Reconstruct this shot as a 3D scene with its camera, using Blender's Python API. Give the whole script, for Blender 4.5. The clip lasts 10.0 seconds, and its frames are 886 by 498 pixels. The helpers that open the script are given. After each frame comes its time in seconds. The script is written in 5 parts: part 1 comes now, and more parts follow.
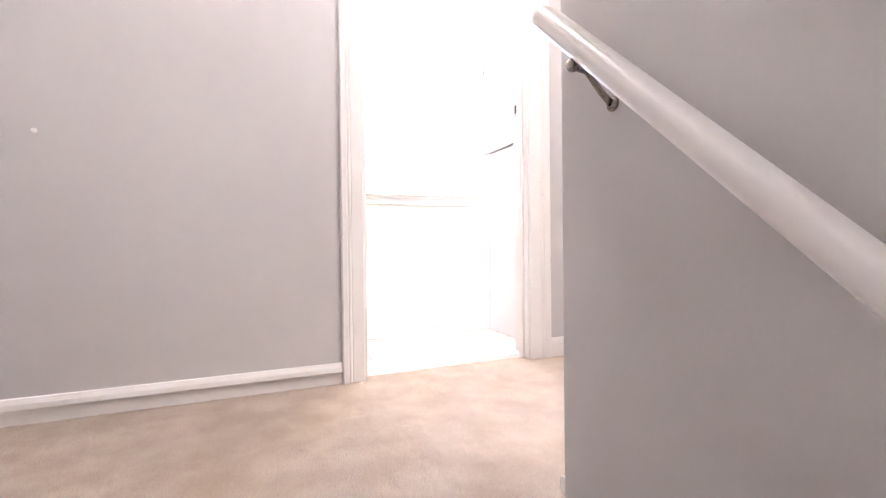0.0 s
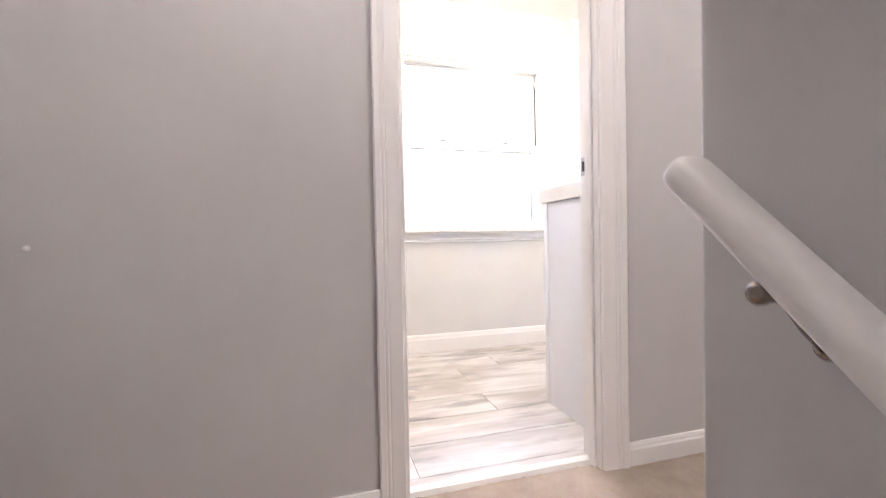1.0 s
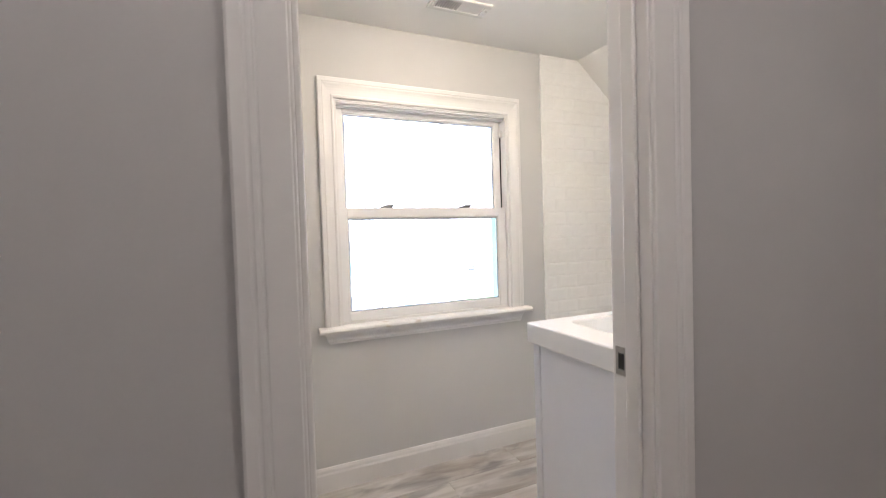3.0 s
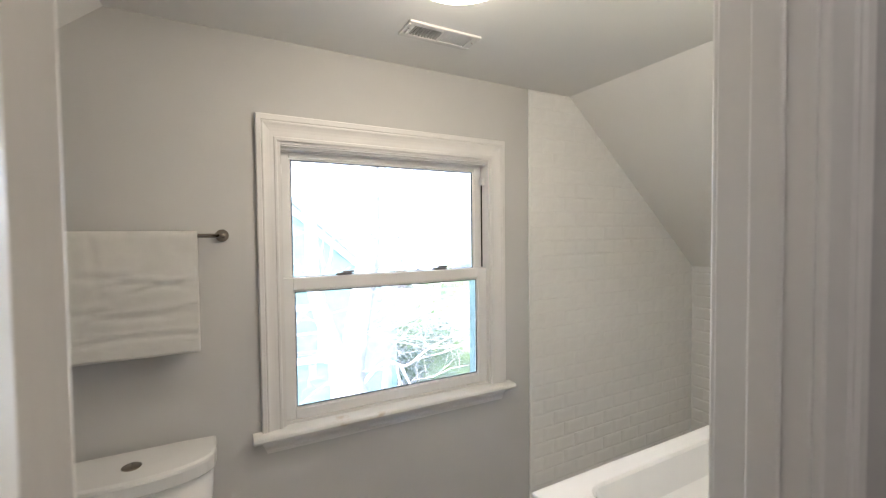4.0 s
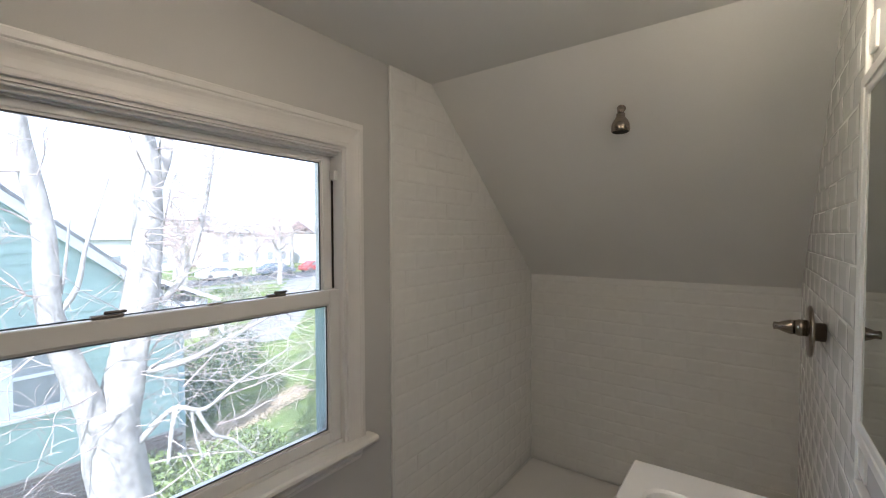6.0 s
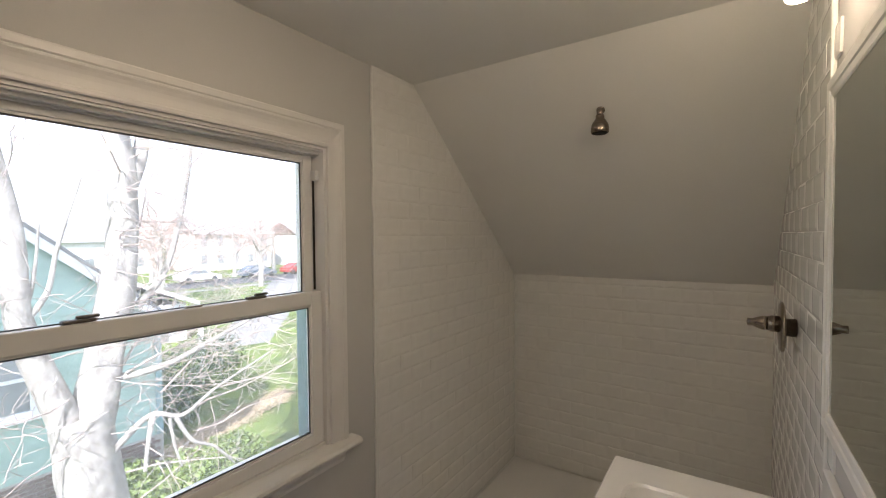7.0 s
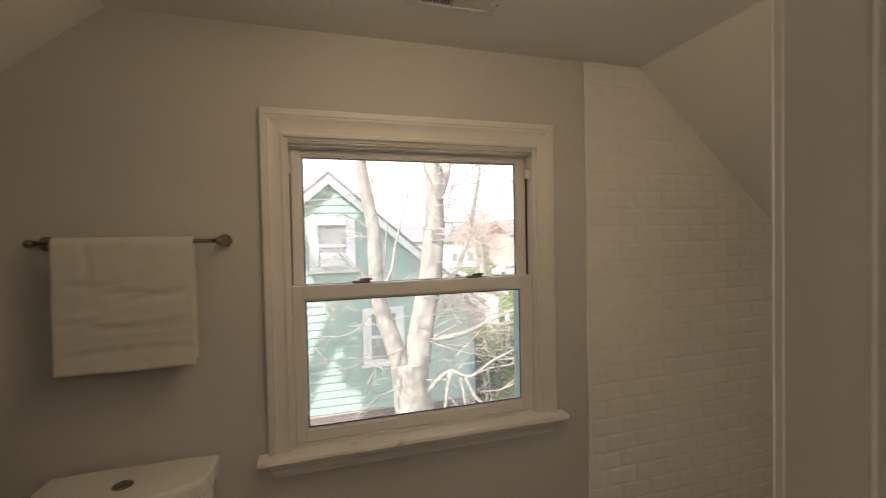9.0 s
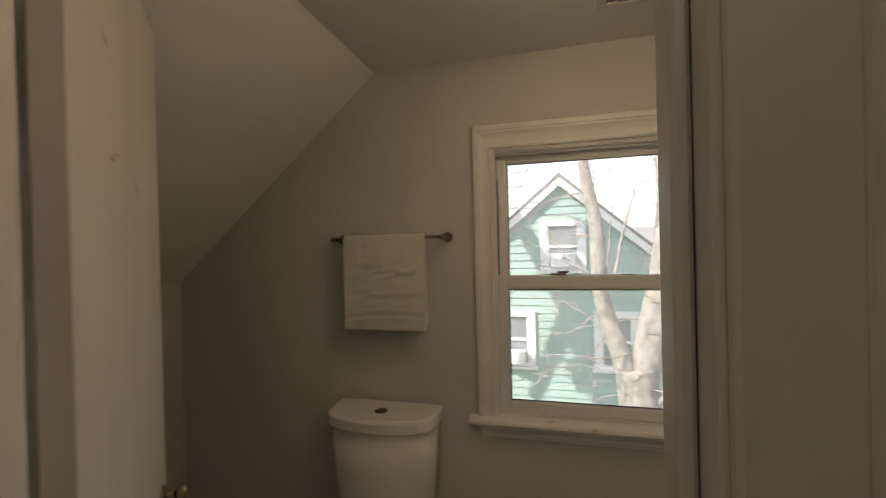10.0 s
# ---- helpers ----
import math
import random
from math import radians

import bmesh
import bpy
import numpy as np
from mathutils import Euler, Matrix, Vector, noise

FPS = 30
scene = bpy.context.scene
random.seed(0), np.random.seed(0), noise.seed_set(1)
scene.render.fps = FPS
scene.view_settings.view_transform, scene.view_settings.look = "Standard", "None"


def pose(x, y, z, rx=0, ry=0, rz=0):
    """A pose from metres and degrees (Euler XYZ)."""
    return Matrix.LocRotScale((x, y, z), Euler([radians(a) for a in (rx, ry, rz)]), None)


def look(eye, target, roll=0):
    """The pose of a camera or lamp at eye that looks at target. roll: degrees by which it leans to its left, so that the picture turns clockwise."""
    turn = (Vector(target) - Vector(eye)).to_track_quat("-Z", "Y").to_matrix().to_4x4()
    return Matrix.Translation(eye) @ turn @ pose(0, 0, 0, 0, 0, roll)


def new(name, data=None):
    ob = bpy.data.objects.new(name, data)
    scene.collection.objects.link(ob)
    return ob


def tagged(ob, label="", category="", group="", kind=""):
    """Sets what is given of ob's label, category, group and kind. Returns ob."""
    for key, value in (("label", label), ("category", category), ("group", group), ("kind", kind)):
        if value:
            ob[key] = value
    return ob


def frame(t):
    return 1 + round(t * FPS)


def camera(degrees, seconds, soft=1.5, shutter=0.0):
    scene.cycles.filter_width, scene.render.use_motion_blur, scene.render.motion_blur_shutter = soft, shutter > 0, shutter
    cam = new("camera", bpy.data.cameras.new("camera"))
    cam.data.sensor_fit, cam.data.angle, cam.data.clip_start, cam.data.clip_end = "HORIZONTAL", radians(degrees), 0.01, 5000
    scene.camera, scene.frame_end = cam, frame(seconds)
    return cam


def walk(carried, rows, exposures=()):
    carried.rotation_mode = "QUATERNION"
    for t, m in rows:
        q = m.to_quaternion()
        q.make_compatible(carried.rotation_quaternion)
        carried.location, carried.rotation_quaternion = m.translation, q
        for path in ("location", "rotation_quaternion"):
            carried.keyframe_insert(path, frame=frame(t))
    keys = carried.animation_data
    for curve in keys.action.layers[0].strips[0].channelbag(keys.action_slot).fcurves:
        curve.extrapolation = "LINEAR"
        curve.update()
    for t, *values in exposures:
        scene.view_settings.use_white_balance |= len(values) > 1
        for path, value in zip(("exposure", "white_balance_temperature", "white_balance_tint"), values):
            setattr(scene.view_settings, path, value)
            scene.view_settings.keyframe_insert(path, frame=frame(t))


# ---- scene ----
cam = camera(92.6, 10.0, soft=1.1, shutter=0.25)
PATH = [
    (0, (-1.031, -2.848, 0.416), (-0.283, -0.993, 0.4), -0.6),
    (0.5, (-0.994, -2.718, 0.563), (-0.319, -0.836, 0.524), -1.2),
    (1, (-0.97, -2.618, 0.709), (-0.413, -0.697, 0.672), -1.1),
    (1.5, (-0.984, -2.511, 0.837), (-0.446, -0.585, 0.806), -0.6),
    (2, (-0.961, -2.406, 0.934), (-0.393, -0.489, 0.892), -0.6),
    (2.5, (-0.878, -2.251, 1.089), (-0.205, -0.368, 1.059), -0.6),
    (2.7, (-0.848, -2.171, 1.127), (-0.122, -0.308, 1.084), -1.3),
    (3.8, (-0.693, -1.778, 1.466), (0.229, -0.004, 1.401), -0.7),
    (4, (-0.667, -1.696, 1.516), (0.28, 0.064, 1.449), -0.6),
    (4.5, (-0.623, -1.52, 1.554), (0.526, 0.116, 1.486), -0.4),
    (5, (-0.588, -1.383, 1.559), (0.757, 0.096, 1.493), -0.3),
    (5.5, (-0.546, -1.303, 1.55), (0.951, 0.022, 1.489), -0.3),
    (6, (-0.539, -1.207, 1.549), (1.075, -0.029, 1.488), -0.2),
    (7.5, (-0.534, -1.219, 1.545), (1.126, -0.106, 1.487), -0.5),
    (8, (-0.491, -1.338, 1.535), (0.996, -0.002, 1.48), -0.9),
    (8.5, (-0.424, -1.459, 1.521), (0.635, 0.237, 1.473), -1.1),
    (9, (-0.355, -1.553, 1.51), (0.216, 0.363, 1.465), -1.2),
    (9.5, (-0.291, -1.646, 1.495), (-0.219, 0.353, 1.475), -1.3),
    (10, (-0.218, -1.721, 1.481), (-0.723, 0.214, 1.47), -1.4),
]
walk(cam, [(t, look(e, a, r)) for t, e, a, r in PATH], exposures=[
    (0.0, 5.30, 5230, 23),
    (0.5, 4.76, 5230, 23),
    (1.0, 4.44, 5250, 22),
    (1.5, 4.07, 5250, 19),
    (2.0, 3.77, 5270, 19),
    (2.7, 3.30, 5250, 19),
    (3.8, 2.66, 5270, 15),
    (4.5, 2.18, 5270, 14),
    (5.5, 1.60, 5320, 16),
    (6.2, 1.50, 5500, 16),
    (7.3, 1.46, 6180, 18),
    (8.0, 1.31, 6640, 18),
    (9.0, 1.14, 6880, 18),
    (10.0, 0.84, 6930, 16),
])

# ---- light ----
world = bpy.data.worlds.new("sky")
scene.world = world
world.use_nodes = True
_n = world.node_tree.nodes
_sky = _n.new("ShaderNodeTexSky")
_sky.sky_type = "NISHITA"
_sky.sun_disc = False
_sky.sun_elevation = radians(43)
_sky.sun_rotation = radians(230)
_sky.air_density, _sky.dust_density = 1.0, 1.5
_n["Background"].inputs["Strength"].default_value = 0.15
# a thin veil of high cloud whitens the sky
_veil = _n.new("ShaderNodeMix")
_veil.data_type = "RGBA"
_veil.inputs[0].default_value = 0.55
_veil.inputs[7].default_value = (8.0, 8.2, 8.5, 1)
world.node_tree.links.new(_sky.outputs[0], _veil.inputs[6])
world.node_tree.links.new(_veil.outputs[2], _n["Background"].inputs["Color"])


def lamp(name, kind, m, energy, colour, **settings):
    data = bpy.data.lights.new(name, kind)
    data.energy, data.color = energy, colour
    if kind == "SUN":
        data.angle = radians(settings["angle"])
    elif kind == "AREA":
        data.shape, data.size, data.size_y = "RECTANGLE", settings["size"], settings["size_y"]
    else:
        data.shadow_soft_size = settings["radius"]
    ob = new(name, data)
    ob.matrix_world = m
    return ob


# The sun stands behind the house, off to one side: it rakes the neighbour's wall and throws tree shadows over the lawn.
lamp("sun", "SUN", look((-6.5, -5.5, 8.0), (0, 0, 0)), 5.0, (1.0, 0.97, 0.92), angle=0.5)

# ---- materials ----


def material(name, colour, rough=0.5, metal=0.0, tint=0.0, scale=6.0, grain=0.0, grain_scale=120.0, second=None, bump=0.0,
             vary=0.0, spec=0.5, coords="Object", stretch=(1, 1, 1), tones=(0.35, 0.68)):
    """A procedural surface: slow blotches, fine grain, relief, and a change of value from object to object."""
    mat = bpy.data.materials.new(name)
    mat.use_nodes = True
    nt = mat.node_tree
    p = nt.nodes["Principled BSDF"]
    p.inputs["Roughness"].default_value = rough
    p.inputs["Metallic"].default_value = metal
    p.inputs["Specular IOR Level"].default_value = spec
    tc = nt.nodes.new("ShaderNodeTexCoord")
    mp = nt.nodes.new("ShaderNodeMapping")
    mp.inputs["Scale"].default_value = stretch
    nt.links.new(tc.outputs[coords], mp.inputs[0])
    slow = nt.nodes.new("ShaderNodeTexNoise")
    slow.inputs["Scale"].default_value, slow.inputs["Detail"].default_value = scale, 4
    fine = nt.nodes.new("ShaderNodeTexNoise")
    fine.inputs["Scale"].default_value, fine.inputs["Detail"].default_value = grain_scale, 3
    for nd in (slow, fine):
        nt.links.new(mp.outputs[0], nd.inputs["Vector"])
    c2 = second or [max(0.0, c * (1 - tint)) for c in colour]
    ramp = nt.nodes.new("ShaderNodeValToRGB")
    ramp.color_ramp.elements[0].position, ramp.color_ramp.elements[1].position = tones
    ramp.color_ramp.elements[0].color = (*c2, 1)
    ramp.color_ramp.elements[1].color = (*colour, 1)
    nt.links.new(slow.outputs[0], ramp.inputs[0])
    out = ramp.outputs[0]
    if grain or vary:
        val = nt.nodes.new("ShaderNodeMath")
        val.operation = "MULTIPLY_ADD"
        nt.links.new(fine.outputs[0], val.inputs[0])
        val.inputs[1].default_value, val.inputs[2].default_value = 2 * grain, 1 - grain
        last = val.outputs[0]
        if vary:
            info = nt.nodes.new("ShaderNodeObjectInfo")
            v2 = nt.nodes.new("ShaderNodeMath")
            v2.operation = "MULTIPLY_ADD"
            nt.links.new(info.outputs["Random"], v2.inputs[0])
            v2.inputs[1].default_value, v2.inputs[2].default_value = 2 * vary, -vary
            v3 = nt.nodes.new("ShaderNodeMath")
            v3.operation = "ADD"
            nt.links.new(last, v3.inputs[0])
            nt.links.new(v2.outputs[0], v3.inputs[1])
            last = v3.outputs[0]
        hsv = nt.nodes.new("ShaderNodeHueSaturation")
        nt.links.new(last, hsv.inputs["Value"])
        nt.links.new(out, hsv.inputs["Color"])
        out = hsv.outputs[0]
    nt.links.new(out, p.inputs["Base Color"])
    if bump:
        b = nt.nodes.new("ShaderNodeBump")
        b.inputs["Strength"].default_value = bump
        b.inputs["Distance"].default_value = 0.004
        nt.links.new(fine.outputs[0], b.inputs["Height"])
        nt.links.new(b.outputs[0], p.inputs["Normal"])
    return mat


def emitter(name, colour, strength):
    mat = bpy.data.materials.new(name)
    mat.use_nodes = True
    p = mat.node_tree.nodes["Principled BSDF"]
    p.inputs["Base Color"].default_value = (0.9, 0.9, 0.88, 1)
    p.inputs["Emission Color"].default_value = (*colour, 1)
    p.inputs["Emission Strength"].default_value = strength
    return mat


def pane_material(name, tint=(1, 1, 1)):
    mat = bpy.data.materials.new(name)
    mat.use_nodes = True
    nt = mat.node_tree
    nt.nodes.remove(nt.nodes["Principled BSDF"])
    clear, gloss, mix, fres = (nt.nodes.new("ShaderNode" + k) for k in ("BsdfTransparent", "BsdfGlossy", "MixShader", "Fresnel"))
    clear.inputs[0].default_value = (*tint, 1)
    gloss.inputs["Roughness"].default_value = 0.02
    fres.inputs[0].default_value = 1.45
    nt.links.new(fres.outputs[0], mix.inputs[0])
    nt.links.new(clear.outputs[0], mix.inputs[1])
    nt.links.new(gloss.outputs[0], mix.inputs[2])
    # haze is put into the glass: a translucent layer veils the view outside
    haze, haze_mix = nt.nodes.new("ShaderNodeBsdfTranslucent"), nt.nodes.new("ShaderNodeMixShader")
    haze.inputs[0].default_value = (0.9, 0.92, 0.95, 1)
    haze_mix.inputs[0].default_value = 0.08
    nt.links.new(mix.outputs[0], haze_mix.inputs[1])
    nt.links.new(haze.outputs[0], haze_mix.inputs[2])
    nt.links.new(haze_mix.outputs[0], nt.nodes["Material Output"].inputs["Surface"])
    return mat


M = dict(
    wall=material("wall_paint", (0.62, 0.608, 0.588), 0.75, tint=0.05, scale=2.2, grain=0.02, grain_scale=220, bump=0.05),
    hall=material("hall_paint", (0.56, 0.545, 0.535), 0.75, tint=0.05, scale=2.0, grain=0.02, grain_scale=200, bump=0.05),
    ceiling=material("ceiling_paint", (0.84, 0.83, 0.80), 0.85, tint=0.04, scale=1.8, grain=0.02, grain_scale=180, bump=0.05),
    trim=material("trim_paint", (0.80, 0.78, 0.755), 0.34, tint=0.04, scale=5, grain=0.012, grain_scale=60, bump=0.02),
    sill=material("worn_sill_paint", (0.79, 0.77, 0.735), 0.4, scale=16, second=(0.55, 0.45, 0.33), grain=0.03, grain_scale=90, bump=0.05, stretch=(0.5, 1, 1), tones=(0.27, 0.38)),
    vinyl=material("window_vinyl", (0.82, 0.81, 0.79), 0.35, tint=0.03, scale=12, grain=0.01),
    tile=material("glazed_tile", (0.88, 0.87, 0.84), 0.11, tint=0.04, scale=3, grain=0.015, grain_scale=5, bump=0.06, vary=0.012, spec=0.4, coords="Generated"),
    grout=material("tile_grout", (0.86, 0.85, 0.825), 0.85, tint=0.06, scale=14, grain=0.05, bump=0.2),
    pan=material("shower_base_acrylic", (0.87, 0.86, 0.84), 0.2, tint=0.03, scale=5, grain=0.01),
    stone=material("cultured_marble", (0.84, 0.83, 0.81), 0.12, tint=0.03, scale=6, grain=0.01),
    cabinet=material("cabinet_paint", (0.80, 0.80, 0.82), 0.35, tint=0.03, scale=7, grain=0.015, bump=0.04),
    ceramic=material("white_porcelain", (0.82, 0.81, 0.79), 0.07, tint=0.02, scale=5, grain=0.005),
    carpet=material("beige_carpet", (0.47, 0.40, 0.335), 0.95, scale=11, second=(0.40, 0.33, 0.265), grain=0.34, grain_scale=420, bump=1.0, spec=0.1),
    metal=material("brushed_nickel", (0.34, 0.29, 0.24), 0.24, metal=1.0, tint=0.25, scale=30, grain=0.1, grain_scale=200, stretch=(1, 1, 8)),
    lock=material("dull_bronze", (0.16, 0.145, 0.13), 0.5, metal=0.6, tint=0.2, scale=40, grain=0.05),
    plate=material("satin_nickel", (0.55, 0.52, 0.49), 0.35, metal=1.0, tint=0.2, scale=40, grain=0.05),
    dark=material("dark_gap", (0.03, 0.028, 0.025), 0.8, tint=0.2, grain=0.05),
    towel=material("white_terry", (0.88, 0.86, 0.81), 0.95, tint=0.05, scale=20, grain=0.10, grain_scale=700, bump=0.9, spec=0.1),
    oak=material("painted_door", (0.76, 0.73, 0.68), 0.4, tint=0.09, scale=4, grain=0.05, grain_scale=60, bump=0.1, stretch=(1, 1, 0.1)),
    scuff=material("scuffed_paint", (0.50, 0.45, 0.38), 0.6, scale=60, second=(0.70, 0.67, 0.61), grain=0.1, grain_scale=200),
    vent=material("vent_enamel", (0.72, 0.71, 0.68), 0.4, tint=0.04, scale=15, grain=0.02),
    gasket=material("glazing_gasket", (0.09, 0.10, 0.11), 0.5, tint=0.2, scale=20, grain=0.05),
    teal=material("teal_outer_trim", (0.22, 0.34, 0.36), 0.5, tint=0.15, scale=8, grain=0.05),
    siding=material("green_siding", (0.335, 0.465, 0.42), 0.6, tint=0.12, scale=2.0, grain=0.04, grain_scale=60, vary=0.05),
    white=material("outdoor_white_paint", (0.74, 0.75, 0.76), 0.5, tint=0.08, scale=4, grain=0.03),
    roof=material("asphalt_shingle", (0.27, 0.265, 0.27), 0.9, tint=0.3, scale=3, grain=0.2, grain_scale=50, bump=0.5),
    brick=material("red_brick", (0.22, 0.165, 0.145), 0.85, tint=0.25, scale=8, grain=0.1, vary=0.12, bump=0.4),
    # Far brick painted pale: the glare over the distance is in its colour.
    farbrick=material("glare_pale_brick", (0.60, 0.50, 0.45), 0.9, tint=0.2, scale=3, grain=0.12, grain_scale=12),
    mortar=material("brick_mortar", (0.42, 0.40, 0.37), 0.9, tint=0.15, scale=8, grain=0.1),
    bark=material("pale_bark", (0.40, 0.375, 0.335), 0.95, scale=16, second=(0.24, 0.22, 0.20), grain=0.5, grain_scale=70, bump=1.0, stretch=(1, 1, 0.6)),
    twig=material("twig_bark", (0.47, 0.415, 0.375), 0.9, scale=7, second=(0.30, 0.23, 0.20), grain=0.1),
    lightleaf=material("young_leaf", (0.20, 0.26, 0.07), 0.6, tint=0.45, scale=6, grain=0.15),
    leaf=material("hedge_leaf", (0.075, 0.11, 0.05), 0.6, tint=0.45, scale=6, grain=0.15),
    rust=material("autumn_twigs", (0.60, 0.38, 0.31), 0.8, tint=0.4, scale=2, grain=0.2),
    # Patchy grass; its darker tone also stands in for shade on the lawn.
    lawn=material("lawn_grass", (0.17, 0.22, 0.06), 0.95, scale=1.1, second=(0.07, 0.095, 0.03), grain=0.3, grain_scale=18, bump=0.8, spec=0.1),
    asphalt=material("asphalt", (0.09, 0.09, 0.095), 0.9, tint=0.2, scale=0.8, grain=0.15, grain_scale=30, spec=0.2),
    concrete=material("concrete", (0.22, 0.213, 0.20), 0.9, tint=0.15, scale=1.5, grain=0.1, grain_scale=20),
    dry=material("dry_leaf", (0.46, 0.36, 0.24), 0.8, tint=0.4, scale=3, grain=0.1),
    car=material("car_paint", (0.10, 0.12, 0.15), 0.25, tint=0.1, scale=3, spec=0.6),
    redcar=material("red_car_paint", (0.35, 0.05, 0.05), 0.25, tint=0.1, scale=3, spec=0.6),
    glassdark=material("dark_house_glass", (0.26, 0.28, 0.29), 0.15, tint=0.2, scale=3, spec=0.8),
    tyre=material("tyre_rubber", (0.02, 0.02, 0.02), 0.8, tint=0.2),
    globe=emitter("lit_opal_glass", (1.0, 0.79, 0.51), 3.85),
    shadeglass=emitter("lit_shade_glass", (1.0, 0.79, 0.50), 6.0),
    hall_fill=emitter("hall_fill_glow", (1.0, 0.83, 0.61), 4.7),
    stairglobe=emitter("lit_stair_glass", (1.0, 0.83, 0.61), 4.3),
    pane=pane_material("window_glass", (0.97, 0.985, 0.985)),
)
_mir = bpy.data.materials.new("silvered_mirror")
_mir.use_nodes = True
_p = _mir.node_tree.nodes["Principled BSDF"]
_p.inputs["Base Color"].default_value, _p.inputs["Metallic"].default_value, _p.inputs["Roughness"].default_value = (0.58, 0.62, 0.585, 1), 1.0, 0.015
M["mirror"] = _mir


def plank_material():
    """Wood-look porcelain: grey-beige streaks along the plank, different on each one."""
    mat = bpy.data.materials.new("wood_look_plank")
    mat.use_nodes = True
    nt = mat.node_tree
    p = nt.nodes["Principled BSDF"]
    p.inputs["Roughness"].default_value = 0.38
    tc, info = nt.nodes.new("ShaderNodeTexCoord"), nt.nodes.new("ShaderNodeObjectInfo")
    shift = nt.nodes.new("ShaderNodeVectorMath")
    shift.operation = "MULTIPLY_ADD"
    nt.links.new(info.outputs["Random"], shift.inputs[0])
    shift.inputs[1].default_value = (13, 29, 7)
    nt.links.new(tc.outputs["Object"], shift.inputs[2])
    cols = []
    for sc, st, lo, hi, c1, c2 in ((2.6, (0.9, 3.2, 1), 0.36, 0.62, (0.43, 0.39, 0.355), (0.67, 0.65, 0.625)),
                                   (6.0, (0.5, 5.0, 1), 0.30, 0.60, (0.80, 0.79, 0.78), (1, 1, 1)),
                                   (2.2, (1.3, 3.4, 1), 0.33, 0.44, (0.58, 0.58, 0.60), (1, 1, 1))):
        mp, nz, rp = nt.nodes.new("ShaderNodeMapping"), nt.nodes.new("ShaderNodeTexNoise"), nt.nodes.new("ShaderNodeValToRGB")
        mp.inputs["Scale"].default_value = st
        nz.inputs["Scale"].default_value, nz.inputs["Detail"].default_value, nz.inputs["Distortion"].default_value = sc, 6, 0.6
        nt.links.new(shift.outputs[0], mp.inputs[0])
        nt.links.new(mp.outputs[0], nz.inputs["Vector"])
        rp.color_ramp.elements[0].position, rp.color_ramp.elements[1].position = lo, hi
        rp.color_ramp.elements[0].color, rp.color_ramp.elements[1].color = (*c1, 1), (*c2, 1)
        nt.links.new(nz.outputs[0], rp.inputs[0])
        cols.append(rp.outputs[0])
    out = cols[0]
    for c in cols[1:]:
        mx = nt.nodes.new("ShaderNodeMix")
        mx.data_type, mx.blend_type = "RGBA", "MULTIPLY"
        mx.inputs[0].default_value = 1.0
        nt.links.new(out, mx.inputs[6])
        nt.links.new(c, mx.inputs[7])
        out = mx.outputs[2]
    nt.links.new(out, p.inputs["Base Color"])
    return mat


M["plank"] = plank_material()

# ---- mesh helpers ----


def finish(bm, name, mat, smooth=False):
    me = bpy.data.meshes.new(name)
    bmesh.ops.recalc_face_normals(bm, faces=bm.faces)
    if smooth:
        for fc in bm.faces:
            fc.smooth = True
    bm.to_mesh(me)
    bm.free()
    me.materials.append(M[mat])
    return me


def part(name, bm, mat, parent=None, label="", smooth=False):
    """Links a bmesh as one mesh object, under a thing or a part if one is given."""
    ob = new(name, finish(bm, name, mat, smooth))
    if parent:
        ob.parent = parent
        # places are given in the world; thing bases carry no turn unless stated
        ob.matrix_parent_inverse = parent.matrix_world.inverted() if parent.matrix_world != Matrix() else Matrix()
    if label:
        ob["label"] = label
    return ob


def base(name, label, category, group="", kind="", at=(0, 0, 0)):
    ob = new(name)
    ob.empty_display_size = 0.1
    ob.location = at
    bpy.context.view_layer.update()
    return tagged(ob, label, category, group, kind)


def box(x0, x1, y0, y1, z0, z1, bevel=0.0, seg=2, bm=None):
    own = bm is None
    b = bmesh.new()
    vs = [b.verts.new((x, y, z)) for x in (x0, x1) for y in (y0, y1) for z in (z0, z1)]
    for q in ((0, 1, 3, 2), (4, 6, 7, 5), (0, 4, 5, 1), (2, 3, 7, 6), (0, 2, 6, 4), (1, 5, 7, 3)):
        b.faces.new([vs[i] for i in q])
    if bevel:
        bmesh.ops.bevel(b, geom=b.edges[:], offset=bevel, segments=seg, affect="EDGES", profile=0.5)
    if own:
        return b
    join(bm, b)
    return bm


def join(bm, other):
    me = bpy.data.meshes.new("tmp")
    other.to_mesh(me)
    other.free()
    bm.from_mesh(me)
    bpy.data.meshes.remove(me)
    return bm


def sweep(profile, path, closed_profile=True, caps=True, bm=None):
    """Runs a 2D profile (u, v) along stations given as functions: each station is (origin, u axis, v axis)."""
    b = bm or bmesh.new()
    rings = []
    for o, u, v in path:
        o, u, v = Vector(o), Vector(u), Vector(v)
        rings.append([b.verts.new(o + u * p[0] + v * p[1]) for p in profile])
    n = len(profile)
    for r0, r1 in zip(rings, rings[1:]):
        for i in range(n if closed_profile else n - 1):
            b.faces.new((r0[i], r0[(i + 1) % n], r1[(i + 1) % n], r1[i]))
    if caps and closed_profile:
        b.faces.new(rings[0])
        b.faces.new(rings[-1])
    return b


